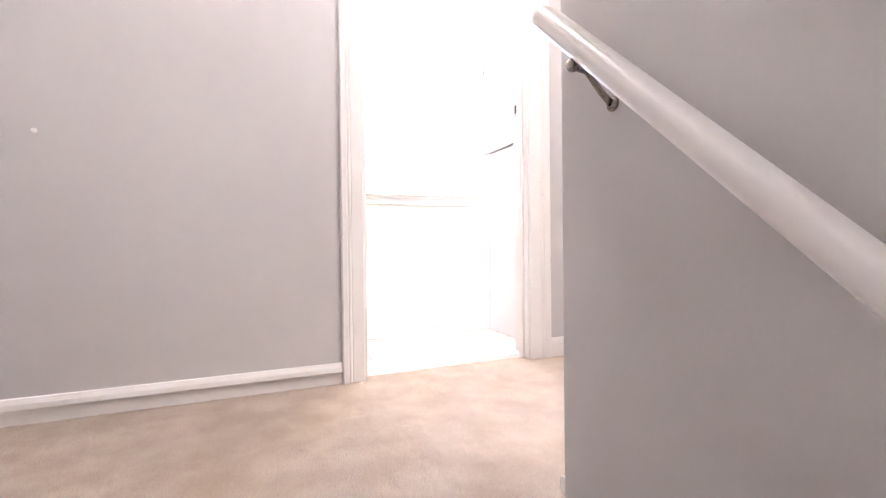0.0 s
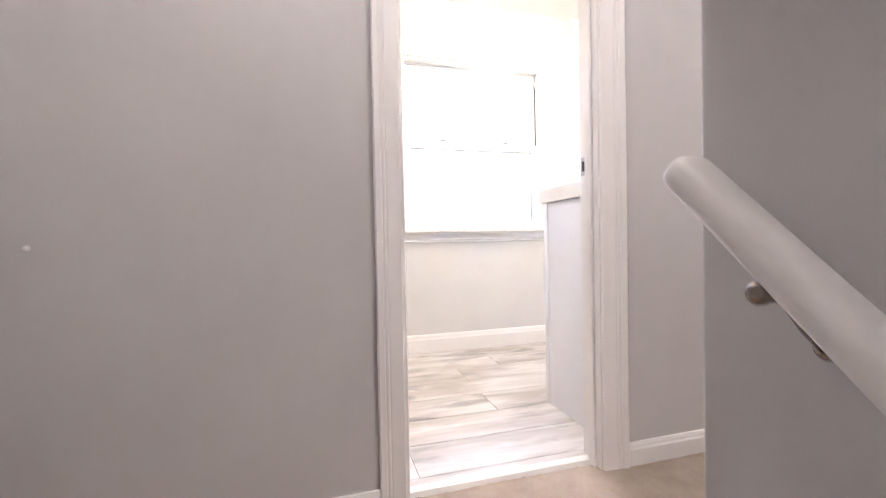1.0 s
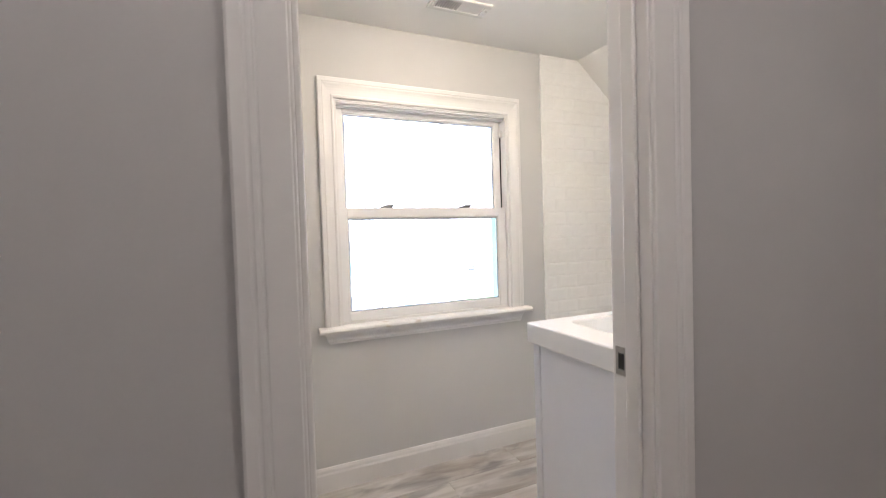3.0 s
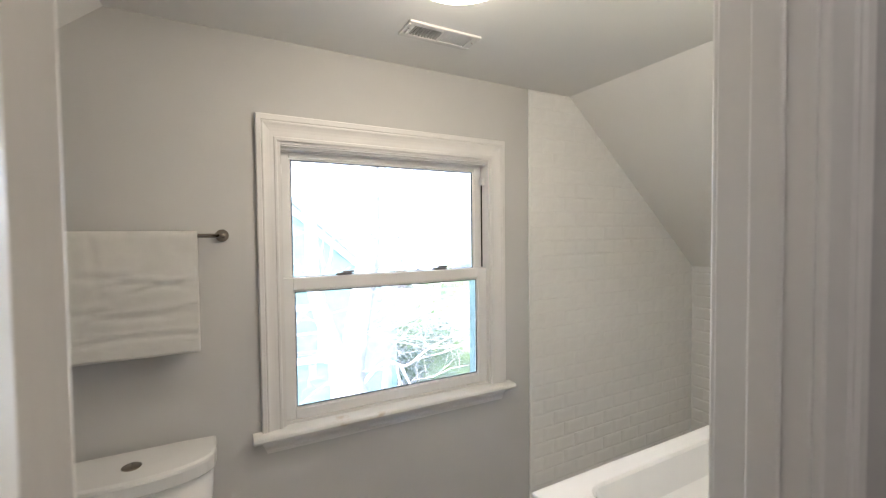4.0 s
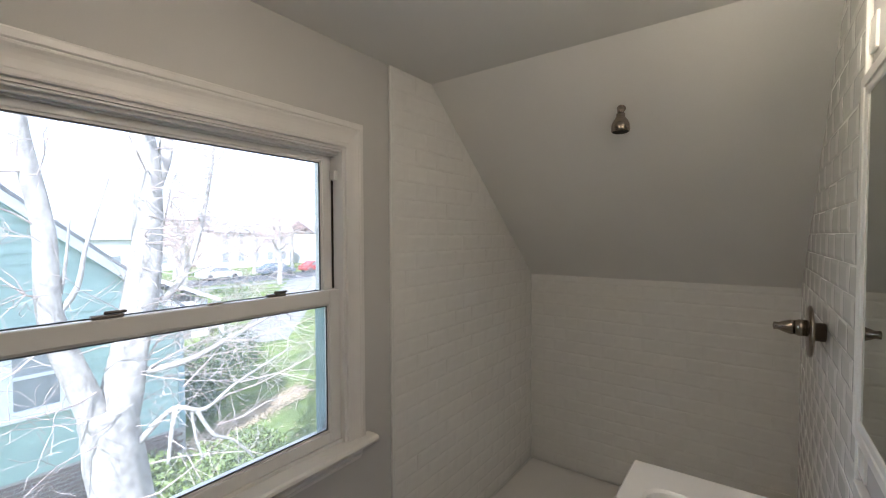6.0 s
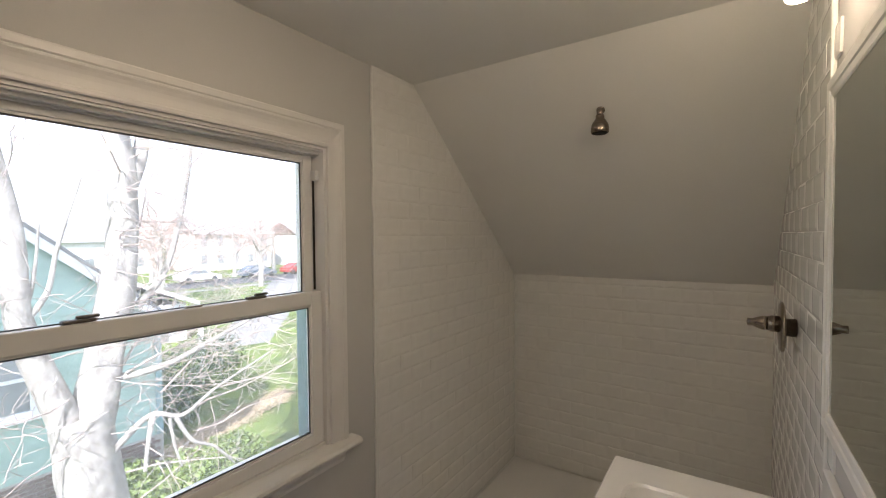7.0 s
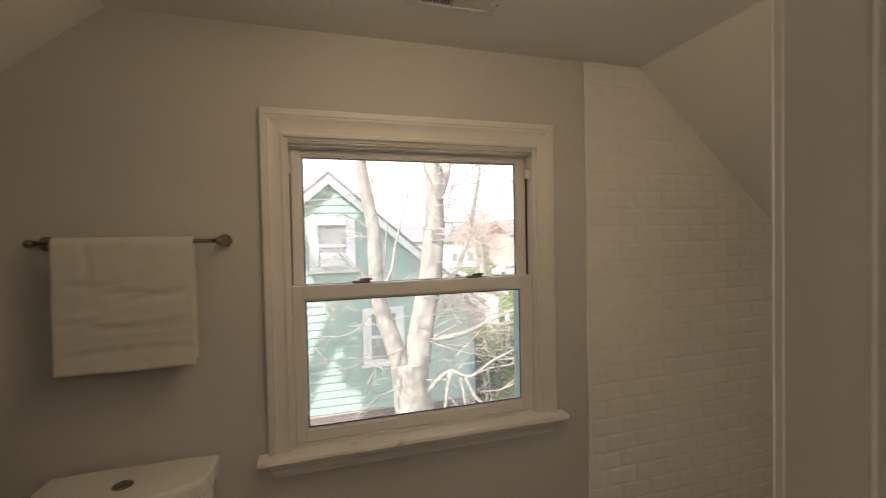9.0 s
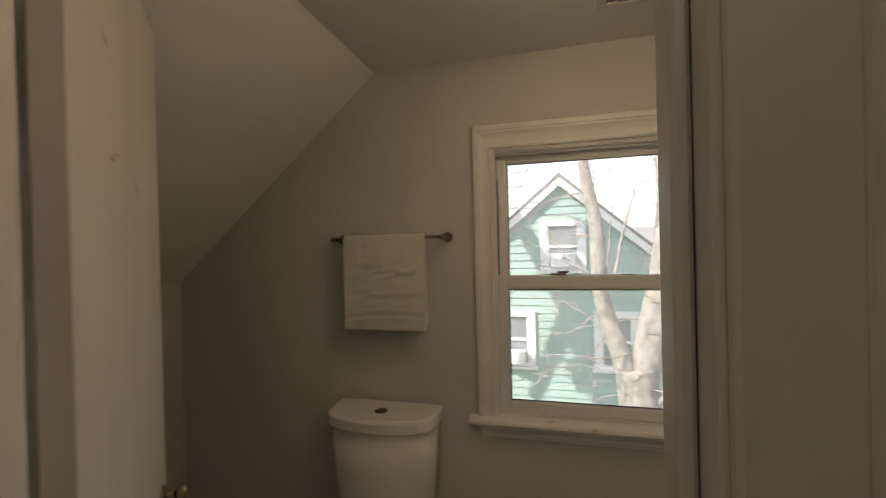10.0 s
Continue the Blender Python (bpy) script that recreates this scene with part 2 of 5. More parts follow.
def lathe(profile, m=Matrix(), n=32, bm=None):
    """Turns (radius, height) about z, then places it by m."""
    b = bm or bmesh.new()
    rings = []
    for r, h in profile:
        if r < 1e-5:
            rings.append([b.verts.new(m @ Vector((0, 0, h)))])
        else:
            rings.append([b.verts.new(m @ Vector((r * math.cos(2 * math.pi * i / n), r * math.sin(2 * math.pi * i / n), h))) for i in range(n)])
    for a, c in zip(rings, rings[1:]):
        for i in range(n):
            j = (i + 1) % n
            if len(a) == 1 and len(c) == 1:
                continue
            if len(a) == 1:
                b.faces.new((a[0], c[i], c[j]))
            elif len(c) == 1:
                b.faces.new((a[i], a[j], c[0]))
            else:
                b.faces.new((a[i], a[j], c[j], c[i]))
    return b


def tube(points, radii, n=8, bm=None, wobble=0.0):
    b = bm or bmesh.new()
    pts = [Vector(p) for p in points]
    rings = []
    for i, p in enumerate(pts):
        d = (pts[min(i + 1, len(pts) - 1)] - pts[max(i - 1, 0)]).normalized()
        u = d.orthogonal().normalized() if i == 0 else (rings_u - d * rings_u.dot(d)).normalized()
        rings_u = u
        v = d.cross(u)
        ring = []
        for k in range(n):
            a = 2 * math.pi * k / n
            rim = p + Vector((math.cos(a), math.sin(a), 0)) * radii[i]
            r = radii[i] * (1 + (wobble * noise.noise(p * 2.3 + Vector((math.cos(a), math.sin(a), 0)) * 1.7)
                                 + 0.22 * wobble * noise.noise(Vector((rim.x * 34, rim.y * 34, rim.z * 17))) if wobble else 0))
            ring.append(b.verts.new(p + (u * math.cos(a) + v * math.sin(a)) * r))
        rings.append(ring)
    for r0, r1 in zip(rings, rings[1:]):
        for k in range(n):
            b.faces.new((r0[k], r0[(k + 1) % n], r1[(k + 1) % n], r1[k]))
    b.faces.new(rings[0])
    b.faces.new(rings[-1])
    return b


def prism(points, axis, a, c, bevel=0.0):
    """A polygon given in the two other axes, in order, drawn out along axis from a to c."""
    b = bmesh.new()
    def put(p, d):
        return {"x": (d, p[0], p[1]), "y": (p[0], d, p[1]), "z": (p[0], p[1], d)}[axis]
    r0 = [b.verts.new(put(p, a)) for p in points]
    r1 = [b.verts.new(put(p, c)) for p in points]
    n = len(points)
    for i in range(n):
        b.faces.new((r0[i], r0[(i + 1) % n], r1[(i + 1) % n], r1[i]))
    b.faces.new(r0)
    b.faces.new(r1)
    if bevel:
        bmesh.ops.bevel(b, geom=b.edges[:], offset=bevel, segments=2, affect="EDGES", profile=0.5)
    return b


def structure(name, bm, mat, label, category):
    return tagged(part(name, bm, mat), label, category, kind="structure")

# ---- the rooms ----
WL, WR, CEIL = -2.03, 2.13, 2.245
BX0, BX1 = -0.96, 1.02          # where the flat ceiling meets the slopes
KL, KR = 1.335, 1.284           # heights of the two knee walls
YB, YH = -1.41, -1.50           # bathroom and hall faces of the door wall
HX0, HX1, HY = -1.68, 1.3, -5.0  # the hall
HF = -0.012                     # carpet level
HCEIL = 2.36
EDGE_Y, EDGE_X = -2.257, -0.575  # the end of the half wall by the stairs
WX0, WX1, WZ0, WZ1 = -0.455, 0.507, 0.76, 1.873   # window opening
DX0, DX1, DZ = -0.757, -0.147, 2.03               # clear door opening

# Window wall: four butted blocks round the opening.
b = box(WL - 0.12, WX0, 0, 0.16, -0.3, 2.33)
for s in ((WX1, WR + 0.12, 0, 0.16, -0.3, 2.33), (WX0, WX1, 0, 0.16, -0.3, WZ0), (WX0, WX1, 0, 0.16, WZ1, 2.33)):
    box(*s, bm=b)
wall_north = structure("wall_north", b, "wall", "grey painted plaster wall with a window in it", "wall")
b = box(WL - 0.12, WL, YB, 0, -0.3, KL + 0.2)
structure("wall_west", b, "wall", "low grey knee wall under the sloping ceiling", "wall")
b = box(WR, WR + 0.12, YB, 0, -0.3, KR + 0.2)
wall_east = structure("wall_east", b, "grout", "low white tiled knee wall of the shower", "wall")
b = box(WL - 0.12, DX0 - 0.018, YH, YB, -0.3, 2.6)
box(DX1 + 0.018, WR + 0.12, YH, YB, -0.3, 2.6, bm=b)
box(DX0 - 0.018, DX1 + 0.018, YH, YB, DZ + 0.018, 2.6, bm=b)
wall_south = structure("wall_south", b, "hall", "grey painted wall with the bathroom doorway in it", "wall")
structure("ceiling", box(BX0, BX1, YB, 0, CEIL, CEIL + 0.08), "ceiling", "flat white painted bathroom ceiling", "ceiling")


def slope(name, x0, z0, x1, z1):
    d = Vector((x1 - x0, 0, z1 - z0)).normalized()
    n = Vector((-d.z, 0, d.x))
    if n.z < 0:
        n = -n
    e = d * 0.25
    pts = [(x0, z0), (x1 + e.x, z1 + e.z), (x1 + e.x + n.x * 0.3, z1 + e.z + n.z * 0.3), (x0 + n.x * 0.08, z0 + n.z * 0.08 + 0.02)]
    structure(name, prism(pts, "y", YB, 0.0), "ceiling", "smooth painted ceiling sloping down under the roof", "ceiling")


slope("ceiling_slope_west", BX0, CEIL, WL, KL)
slope("ceiling_slope_east", BX1, CEIL, WR, KR)
floor = structure("floor", box(WL, WR, -1.437, 0, -0.3, -0.006), "grout", "bathroom subfloor with grout between wood-look planks", "floor")

# Hall: walls, ceiling, carpeted landing and stairs.
structure("wall_hall_west", box(HX0 - 0.1, HX0, HY, YH, -2.7, 2.5), "hall", "grey painted stairwell wall", "wall")
structure("wall_hall_east", box(HX1, HX1 + 0.1, HY, YH, -0.4, 2.5), "hall", "grey painted hall wall", "wall")
structure("wall_hall_back", box(HX0 - 0.1, HX1 + 0.1, HY - 0.1, HY, -2.7, 2.5), "hall", "grey painted wall at the end of the stairwell", "wall")
structure("ceiling_hall", box(HX0, HX1, HY, YH, HCEIL, HCEIL + 0.1), "ceiling", "white painted hall ceiling", "ceiling")
structure("floor_lower", box(HX0, EDGE_X, HY, EDGE_Y, -2.7, -2.6), "carpet", "beige carpet at the foot of the stairs", "floor")


def carpet_sheet(x0, x1, y0, y1, step, z):
    bm = bmesh.new()
    nx, ny = int((x1 - x0) / step), int((y1 - y0) / step)
    rows = []
    for j in range(ny + 1):
        row = []
        for i in range(nx + 1):
            x, y = x0 + (x1 - x0) * i / nx, y0 + (y1 - y0) * j / ny
            h = 0.003 * noise.noise(Vector((x * 60, y * 60, 1))) + 0.002 * noise.noise(Vector((x * 14, y * 14, 5)))
            row.append(bm.verts.new((x, y, z + h)))
        rows.append(row)
    for j in range(ny):
        for i in range(nx):
            bm.faces.new((rows[j][i], rows[j][i + 1], rows[j + 1][i + 1], rows[j + 1][i]))
    return bm


b = box(HX0, HX1, EDGE_Y, -1.437, -0.3, HF - 0.012)
box(EDGE_X + 0.11, HX1, HY, EDGE_Y, -0.3, HF - 0.012, bm=b)
landing = structure("floor_landing", b, "carpet", "landing floor under the carpet", "floor")
tagged(part("carpet", carpet_sheet(HX0, HX1, EDGE_Y - 0.02, -1.432, 0.008, HF), "carpet", smooth=True),
       "short-pile beige carpet covering the landing", "carpet", kind="structure")
tagged(part("carpet", carpet_sheet(EDGE_X + 0.11, HX1, HY, EDGE_Y - 0.02, 0.05, HF), "carpet", smooth=True),
       "short-pile beige carpet covering the hall", "carpet", kind="structure")
stairs = base("staircase", "straight staircase covered in beige carpet", "stairs", kind="structure", at=(-1.1, -3.5, -1.3))
RISE, RUN = 0.197, 0.21
for i in range(12):
    z = HF - RISE * (i + 1)
    y = EDGE_Y - 0.02 - RUN * i
    part("step", box(HX0, EDGE_X, y - RUN, y, z - 0.3, z, 0.012), "carpet", stairs)

# Half wall beside the stairs, with a rounded cap.
CAP_Z = 1.016
half = structure("wall_half", box(EDGE_X, EDGE_X + 0.11, HY, EDGE_Y, -2.7, CAP_Z, 0.004), "hall", "grey half wall beside the staircase", "wall")
prof = [(-0.034 + 0.011 * math.cos(radians(a)), 0.011 + 0.011 * math.sin(radians(a))) for a in range(270, 89, -20)]
prof += [(0.144 + 0.011 * math.cos(radians(a)), 0.011 + 0.011 * math.sin(radians(a))) for a in range(90, -91, -20)]
stations = [((EDGE_X, HY, CAP_Z + 0.0003), (1, 0, 0), (0, 0, 1))]
for dy, sx, sz in ((-0.010, 1, 1), (-0.003, 0.985, 0.97), (0.003, 0.95, 0.88), (0.007, 0.91, 0.70), (0.0095, 0.86, 0.40)):
    stations.append(((EDGE_X + 0.055 * (1 - sx), EDGE_Y + dy, CAP_Z + 0.0003 + 0.011 * (1 - sz)), (sx, 0, 0), (0, 0, sz)))
part("cap_rail", sweep(prof, stations), "trim", half, "white painted rounded wooden cap", smooth=True)

# ---- door frame and door ----


CASING = [(0, 0), (0, 0.010), (0.04, 0.012), (0.13, 0.012), (0.17, 0.009), (0.36, 0.0098), (0.48, 0.0115), (0.58, 0.0145), (0.66, 0.0182), (0.71, 0.0186),
          (0.74, 0.0165), (0.78, 0.0200), (0.95, 0.0206), (1.0, 0.017), (1.0, 0)]


DOOR_CASING = [(0, 0), (0, 0.008), (0.03, 0.0105), (0.52, 0.0125), (0.54, 0.0115), (0.57, 0.0115), (0.60, 0.0142), (0.66, 0.0146), (0.69, 0.0134), (0.72, 0.0134),
               (0.76, 0.0165), (0.95, 0.0178), (1.0, 0.015), (1.0, 0)]


def casing(parent, x0, x1, z0, z1, w0, w1, wt, y, out, shape=CASING):
    """Mitred mouldings round an opening. out is -1 where they stand off towards -y."""
    prof = [(u, v) for u, v in shape]
    v = (0, out, 0)
    part("casing", sweep(prof, [((x0, y, z0), (-w0, 0, 0), v), ((x0, y, z1), (-w0, 0, wt), v)]), "trim", parent)
    part("casing", sweep(prof, [((x1, y, z0), (w1, 0, 0), v), ((x1, y, z1), (w1, 0, wt), v)]), "trim", parent)
    part("casing", sweep(prof, [((x0, y, z1), (-w0, 0, wt), v), ((x1, y, z1), (w1, 0, wt), v)]), "trim", parent)


frame_door = base("door_frame", "white painted wooden door frame with moulded casing", "door frame", kind="structure", at=(-0.45, -1.45, 0))
part("jamb", box(DX0 - 0.018, DX0, YH - 0.002, YB + 0.002, HF, DZ, 0.002), "trim", frame_door)
jamb_r = part("jamb", box(DX1, DX1 + 0.018, YH - 0.002, YB + 0.002, HF, DZ, 0.002), "trim", frame_door)
part("jamb", box(DX0 - 0.018, DX1 + 0.018, YH - 0.002, YB + 0.002, DZ + 0.0005, DZ + 0.018, 0.002), "trim", frame_door)
part("door_stop", box(DX0 + 0.0003, DX0 + 0.011, -1.478, -1.447, HF, DZ - 0.011, 0.003), "trim", frame_door)
part("door_stop", box(DX1 - 0.011, DX1 - 0.0003, -1.478, -1.447, HF, DZ - 0.011, 0.003), "trim", frame_door)
part("door_stop", box(DX0 + 0.011, DX1 - 0.011, -1.478, -1.447, DZ - 0.011, DZ - 0.0003, 0.003), "trim", frame_door)
casing(frame_door, DX0 - 0.005, DX1 + 0.005, HF, DZ + 0.005, 0.070, 0.088, 0.075, YH, -1, DOOR_CASING)
casing(frame_door, DX0 - 0.005, DX1 + 0.005, 0.0, DZ + 0.005, 0.070, 0.075, 0.075, YB, 1, DOOR_CASING)
b = box(DX1 - 0.0015, DX1 + 0.0005, -1.442, -1.414, 0.912, 0.970, 0.0006)
strike = part("strike_plate", b, "plate", frame_door, "satin nickel strike plate")
part("latch_hole", box(DX1 - 0.0022, DX1 - 0.0008, -1.436, -1.422, 0.925, 0.957), "dark", strike)
part("screw", lathe([(0, 0), (0.004, 0), (0.004, 0.001), (0, 0.001)], pose(DX1 - 0.0015, -1.429, 0.964, 0, -90, 0), 12), "plate", strike)
part("screw", lathe([(0, 0), (0.004, 0), (0.004, 0.001), (0, 0.001)], pose(DX1 - 0.0015, -1.429, 0.918, 0, -90, 0), 12), "plate", strike)
tagged(part("threshold", prism([(-1.462, HF), (-1.455, 0.001), (-1.437, 0.004), (-1.43, 0.004), (-1.43, -0.01), (-1.462, -0.014)], "x", DX0 + 0.0005, DX1 - 0.0005),
            "trim"), "thin pale strip between carpet and bathroom floor", "threshold", kind="structure")


def make_door():
    d = base("door", "white painted bathroom door standing wide open", "door", at=(0, 0, 0))
    body = bmesh.new()
    w, th, h = 0.598, 0.035, 2.005
    box(0.0, w, -th, 0.0, 0.012, h, 0.002, 1, bm=body)
    part("door_leaf", body, "oak", d)
    for y, s in ((-th, 1), (0.0, -1)):
        m = pose(w - 0.06, y, 0.925, 90 * s, 0, 0) @ Matrix.Scale(0.78, 4)
        knob = part("knob", lathe([(0, 0), (0.032, 0), (0.032, 0.004), (0.026, 0.008), (0.012, 0.012), (0.011, 0.03), (0.02, 0.036), (0.027, 0.048), (0.026, 0.06), (0.016, 0.067), (0, 0.069)], m, 28),
                    "metal", d, "brushed nickel knob", smooth=True)
    for z in (0.25, 1.0, 1.78):
        part("hinge", lathe([(0, 0), (0.006, 0), (0.006, 0.09), (0, 0.09)], pose(-0.004, 0.006, z), 12), "plate", d)
    for x, z, w2, a in ((0.16, 1.80, 0.030, 20), (0.20, 1.633, 0.040, -15), (0.36, 1.60, 0.034, 40)):
        part("scuff", lathe([(0, 0), (w2 * 0.5, 0), (w2 * 0.4, 0.0006), (0, 0.0008)], pose(x, -th - 0.0002, z, 90, a, 0) @ Matrix.Diagonal((1.5, 0.35, 1, 1)), 11), "scuff", d, "dull brown scuff in the paint")
    d.matrix_world = pose(DX0 - 0.015, YB + 0.024, 0, 0, 0, 130.5)
    return d


make_door()

# ---- baseboards ----


def baseboard(name, p0, p1, out, z0, h, label, prof=None):
    prof = prof or [(0, 0), (0.013, 0), (0.014, h * 0.72), (0.011, h * 0.80), (0.010, h * 0.90), (0.006, h), (0, h)]
    st = [((*p0, z0), (*out, 0), (0, 0, 1)), ((*p1, z0), (*out, 0), (0, 0, 1))]
    structure(name, sweep(prof, st), "trim", label, "baseboard")


baseboard("baseboard_north", (WL, 0), (0.745, 0), (0, -1), 0.0, 0.115, "white moulded baseboard under the window")
baseboard("baseboard_west", (WL, YB), (WL, -0.015), (1, 0), 0.0, 0.115, "white moulded baseboard on the knee wall")
baseboard("baseboard_south", (WL + 0.015, YB), (DX0 - 0.076, YB), (0, 1), 0.0, 0.115, "white moulded baseboard behind the door")
baseboard("baseboard_hall_left", (HX0, YH), (DX0 - 0.0755, YH), (0, -1), HF, 0.066, "low white baseboard with a sloping top on the landing",
          [(0, 0), (0.005, 0), (0.005, 0.034), (0.013, 0.037), (0.0145, 0.040), (0.0125, 0.052), (0.006, 0.065), (0, 0.066)])
baseboard("baseboard_hall_right", (DX1 + 0.0935, YH), (HX1, YH), (0, -1), HF, 0.072, "white moulded baseboard beside the door casing")
baseboard("baseboard_half_wall", (EDGE_X + 0.11, HY), (EDGE_X + 0.11, EDGE_Y), (1, 0), HF, 0.072, "white moulded baseboard on the half wall")
baseboard("baseboard_half_end", (EDGE_X + 0.002, EDGE_Y), (EDGE_X + 0.124, EDGE_Y), (0, 1), HF, 0.03, "low white strip at the foot of the half wall")

# ---- window ----
win = base("window_1", "white double-hung window with moulded casing and sill", "window", kind="structure", at=(0.02, 0.05, 0.76))
casing(win, WX0, WX1, 0.787, WZ1, 0.075, 0.075, 0.094, 0.0, -1)
# liners of the reveal
part("jamb_liner", box(WX0, WX0 + 0.012, 0.0, 0.16, 0.787, WZ1), "trim", win)
part("jamb_liner", box(WX1 - 0.012, WX1, 0.0, 0.16, 0.787, WZ1), "trim", win)
part("head_liner", box(WX0 + 0.012, WX1 - 0.012, 0.0, 0.16, WZ1 - 0.010, WZ1), "trim", win)
part("head_stop", box(WX0 + 0.012, WX1 - 0.012, 0.004, 0.0155, WZ1 - 0.017, WZ1 - 0.0105, 0.002), "vinyl", win)
part("head_stop", box(WX0 + 0.012, WX1 - 0.012, 0.0195, 0.0365, WZ1 - 0.026, WZ1 - 0.0105, 0.002), "vinyl", win)
part("head_stop", box(WX0 + 0.012, WX1 - 0.012, 0.0410, 0.0505, WZ1 - 0.030, WZ1 - 0.0105, 0.001), "vinyl", win)
stool_prof = [(-0.058, 0.004), (-0.062, 0.013), (-0.058, 0.022), (-0.05, 0.027), (0.0, 0.027), (0.0, 0.0), (-0.05, 0.0)]
b = sweep(stool_prof, [((-0.562, 0.0, 0.760), (0, 1, 0), (0, 0, 1)), ((0.612, 0.0, 0.760), (0, 1, 0), (0, 0, 1))])
part("window_sill", b, "sill", win, "white painted rounded sill")
part("sill_board", box(WX0, WX1, 0.0005, 0.16, 0.7605, 0.7865), "sill", win)
part("sash_sill", prism([(0.012, 0.787), (0.012, 0.798), (0.10, 0.792), (0.16, 0.787)], "x", WX0 + 0.0125, WX1 - 0.0125), "sill", win)
# apron with ends cut on a slant
ap = [(0.0, 0.0), (0.012, 0.002), (0.012, 0.012), (0.015, 0.016), (0.011, 0.026), (0.015, 0.040), (0.021, 0.048), (0.024, 0.057), (0.0, 0.057)]
b = bmesh.new()
r0 = [b.verts.new((-0.512 - v * 0.45, -u, 0.7025 + v)) for u, v in ap]
r1 = [b.verts.new((0.560 + v * 0.45, -u, 0.7025 + v)) for u, v in ap]
for i in range(len(ap)):
    j = (i + 1) % len(ap)
    b.faces.new((r0[i], r0[j], r1[j], r1[i]))
b.faces.new(r0)
b.faces.new(r1)
part("apron", b, "trim", win)


def sash(name, x0, x1, z0, z1, y0, y1, gx0, gx1, gz0, gz1):
    s = part(name, box(x0, gx0, y0, y1, z0, z1, 0.003), "vinyl", win)
    for q in ((gx1, x1, y0, y1, z0, z1), (gx0, gx1, y0, y1, z0, gz0), (gx0, gx1, y0, y1, gz1, z1)):
        part("sash_rail", box(*q, 0.003), "vinyl", s)
    # glazing bead
    e, ym = 0.006, (y0 + y1) / 2
    for q in ((gx0, gx0 + e, gz0, gz1), (gx1 - e, gx1, gz0, gz1), (gx0 + e, gx1 - e, gz0, gz0 + e), (gx0 + e, gx1 - e, gz1 - e, gz1)):
        part("glazing_bead", box(q[0], q[1], y0 + 0.006, y1 - 0.006, q[2], q[3]), "vinyl", s)
    w = 0.0045
    for q in ((gx0 + e, gx0 + e + w, gz0 + e, gz1 - e), (gx1 - e - w, gx1 - e, gz0 + e, gz1 - e), (gx0 + e + w, gx1 - e - w, gz0 + e, gz0 + e + w), (gx0 + e + w, gx1 - e - w, gz1 - e - w, gz1 - e)):
        part("gasket", box(q[0], q[1], ym - 0.0045, ym - 0.0022, q[2], q[3]), "gasket", s)
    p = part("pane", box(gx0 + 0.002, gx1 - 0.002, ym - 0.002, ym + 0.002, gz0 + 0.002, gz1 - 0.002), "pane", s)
    p.visible_shadow = False
    return s


lower = sash("lower_sash", WX0 + 0.0125, WX1 - 0.0125, 0.798, 1.355, 0.020, 0.050, -0.405, 0.449, 0.838, 1.306)
upper = sash("upper_sash", WX0 + 0.0175, WX1 - 0.032, 1.310, 1.8625, 0.056, 0.084, -0.406, 0.451, 1.345, 1.824)
for x in (-0.20, 0.245):
    lock = part("sash_lock", box(x - 0.032, x + 0.032, 0.024, 0.046, 1.3555, 1.364, 0.003), "lock", lower, "dull bronze sash lock")
    part("lock_lever", box(x - 0.006, x + 0.04, 0.030, 0.040, 1.3645, 1.372, 0.003), "lock", lock)
part("tilt_latch", box(0.03, 0.075, 0.028, 0.042, 1.3555, 1.360, 0.002), "metal", lower)
part("vent_stop", box(WX1 - 0.031, WX1 - 0.0135, 0.022, 0.05, 1.755, 1.790, 0.003), "vinyl", win)
part("vent_stop", box(WX0 + 0.0125, WX0 + 0.0172, 0.022, 0.05, 1.755, 1.790, 0.002), "vinyl", win)
part("jamb_track", box(WX1 - 0.0318, WX1 - 0.0148, 0.0625, 0.110, 1.305, 1.862, 0.001, 1), "vinyl", win)
part("jamb_track", box(WX0 + 0.0148, WX0 + 0.0205, 0.0860, 0.110, 1.305, 1.862, 0.001, 1), "vinyl", win)
part("jamb_track", box(WX0 + 0.0123, WX0 + 0.0173, 0.0615, 0.085, 1.305, 1.862, 0.001, 1), "vinyl", win)
# Dark strips on the liners stand in for the shade in the track slots.
part("track", box(WX1 - 0.0145, WX1 - 0.0122, 0.052, 0.061, 1.357, 1.790), "dark", win, "dark strip for the shade in the sash track")
part("track", box(WX0 + 0.0122, WX0 + 0.0145, 0.052, 0.061, 1.357, 1.790), "dark", win)

part("outer_stop", box(0.4555, WX1 - 0.0125, 0.0515, 0.115, 0.799, 1.30), "teal", win, "teal painted outer stop")
part("outer_stop", box(WX0 + 0.0125, -0.412, 0.0515, 0.115, 0.799, 1.30), "teal", win, "teal painted outer stop")

# ---- handrail ----
rail = base("handrail", "white painted wooden handrail on metal brackets beside the stairs", "handrail", at=(-0.655, -2.5, 0.55))
tip, d = Vector((-0.6302, -2.298, 0.7648)), Vector((0, -0.718, -0.696)).normalized()
up = Vector((0, -d.z, d.y)) * -1
up = up if up.z > 0 else -up
prof = []
for k in range(20):
    a = 2 * math.pi * k / 20
    prof.append((0.0220 * abs(math.cos(a)) ** 0.65 * math.copysign(1, math.cos(a)), 0.0168 * abs(math.sin(a)) ** 0.65 * math.copysign(1, math.sin(a))))
st = [(tip - d * 0.0125, Vector((0.93, 0, 0)), up * 0.92), (tip - d * 0.010, Vector((0.985, 0, 0)), up * 0.98), (tip, Vector((1, 0, 0)), up)]
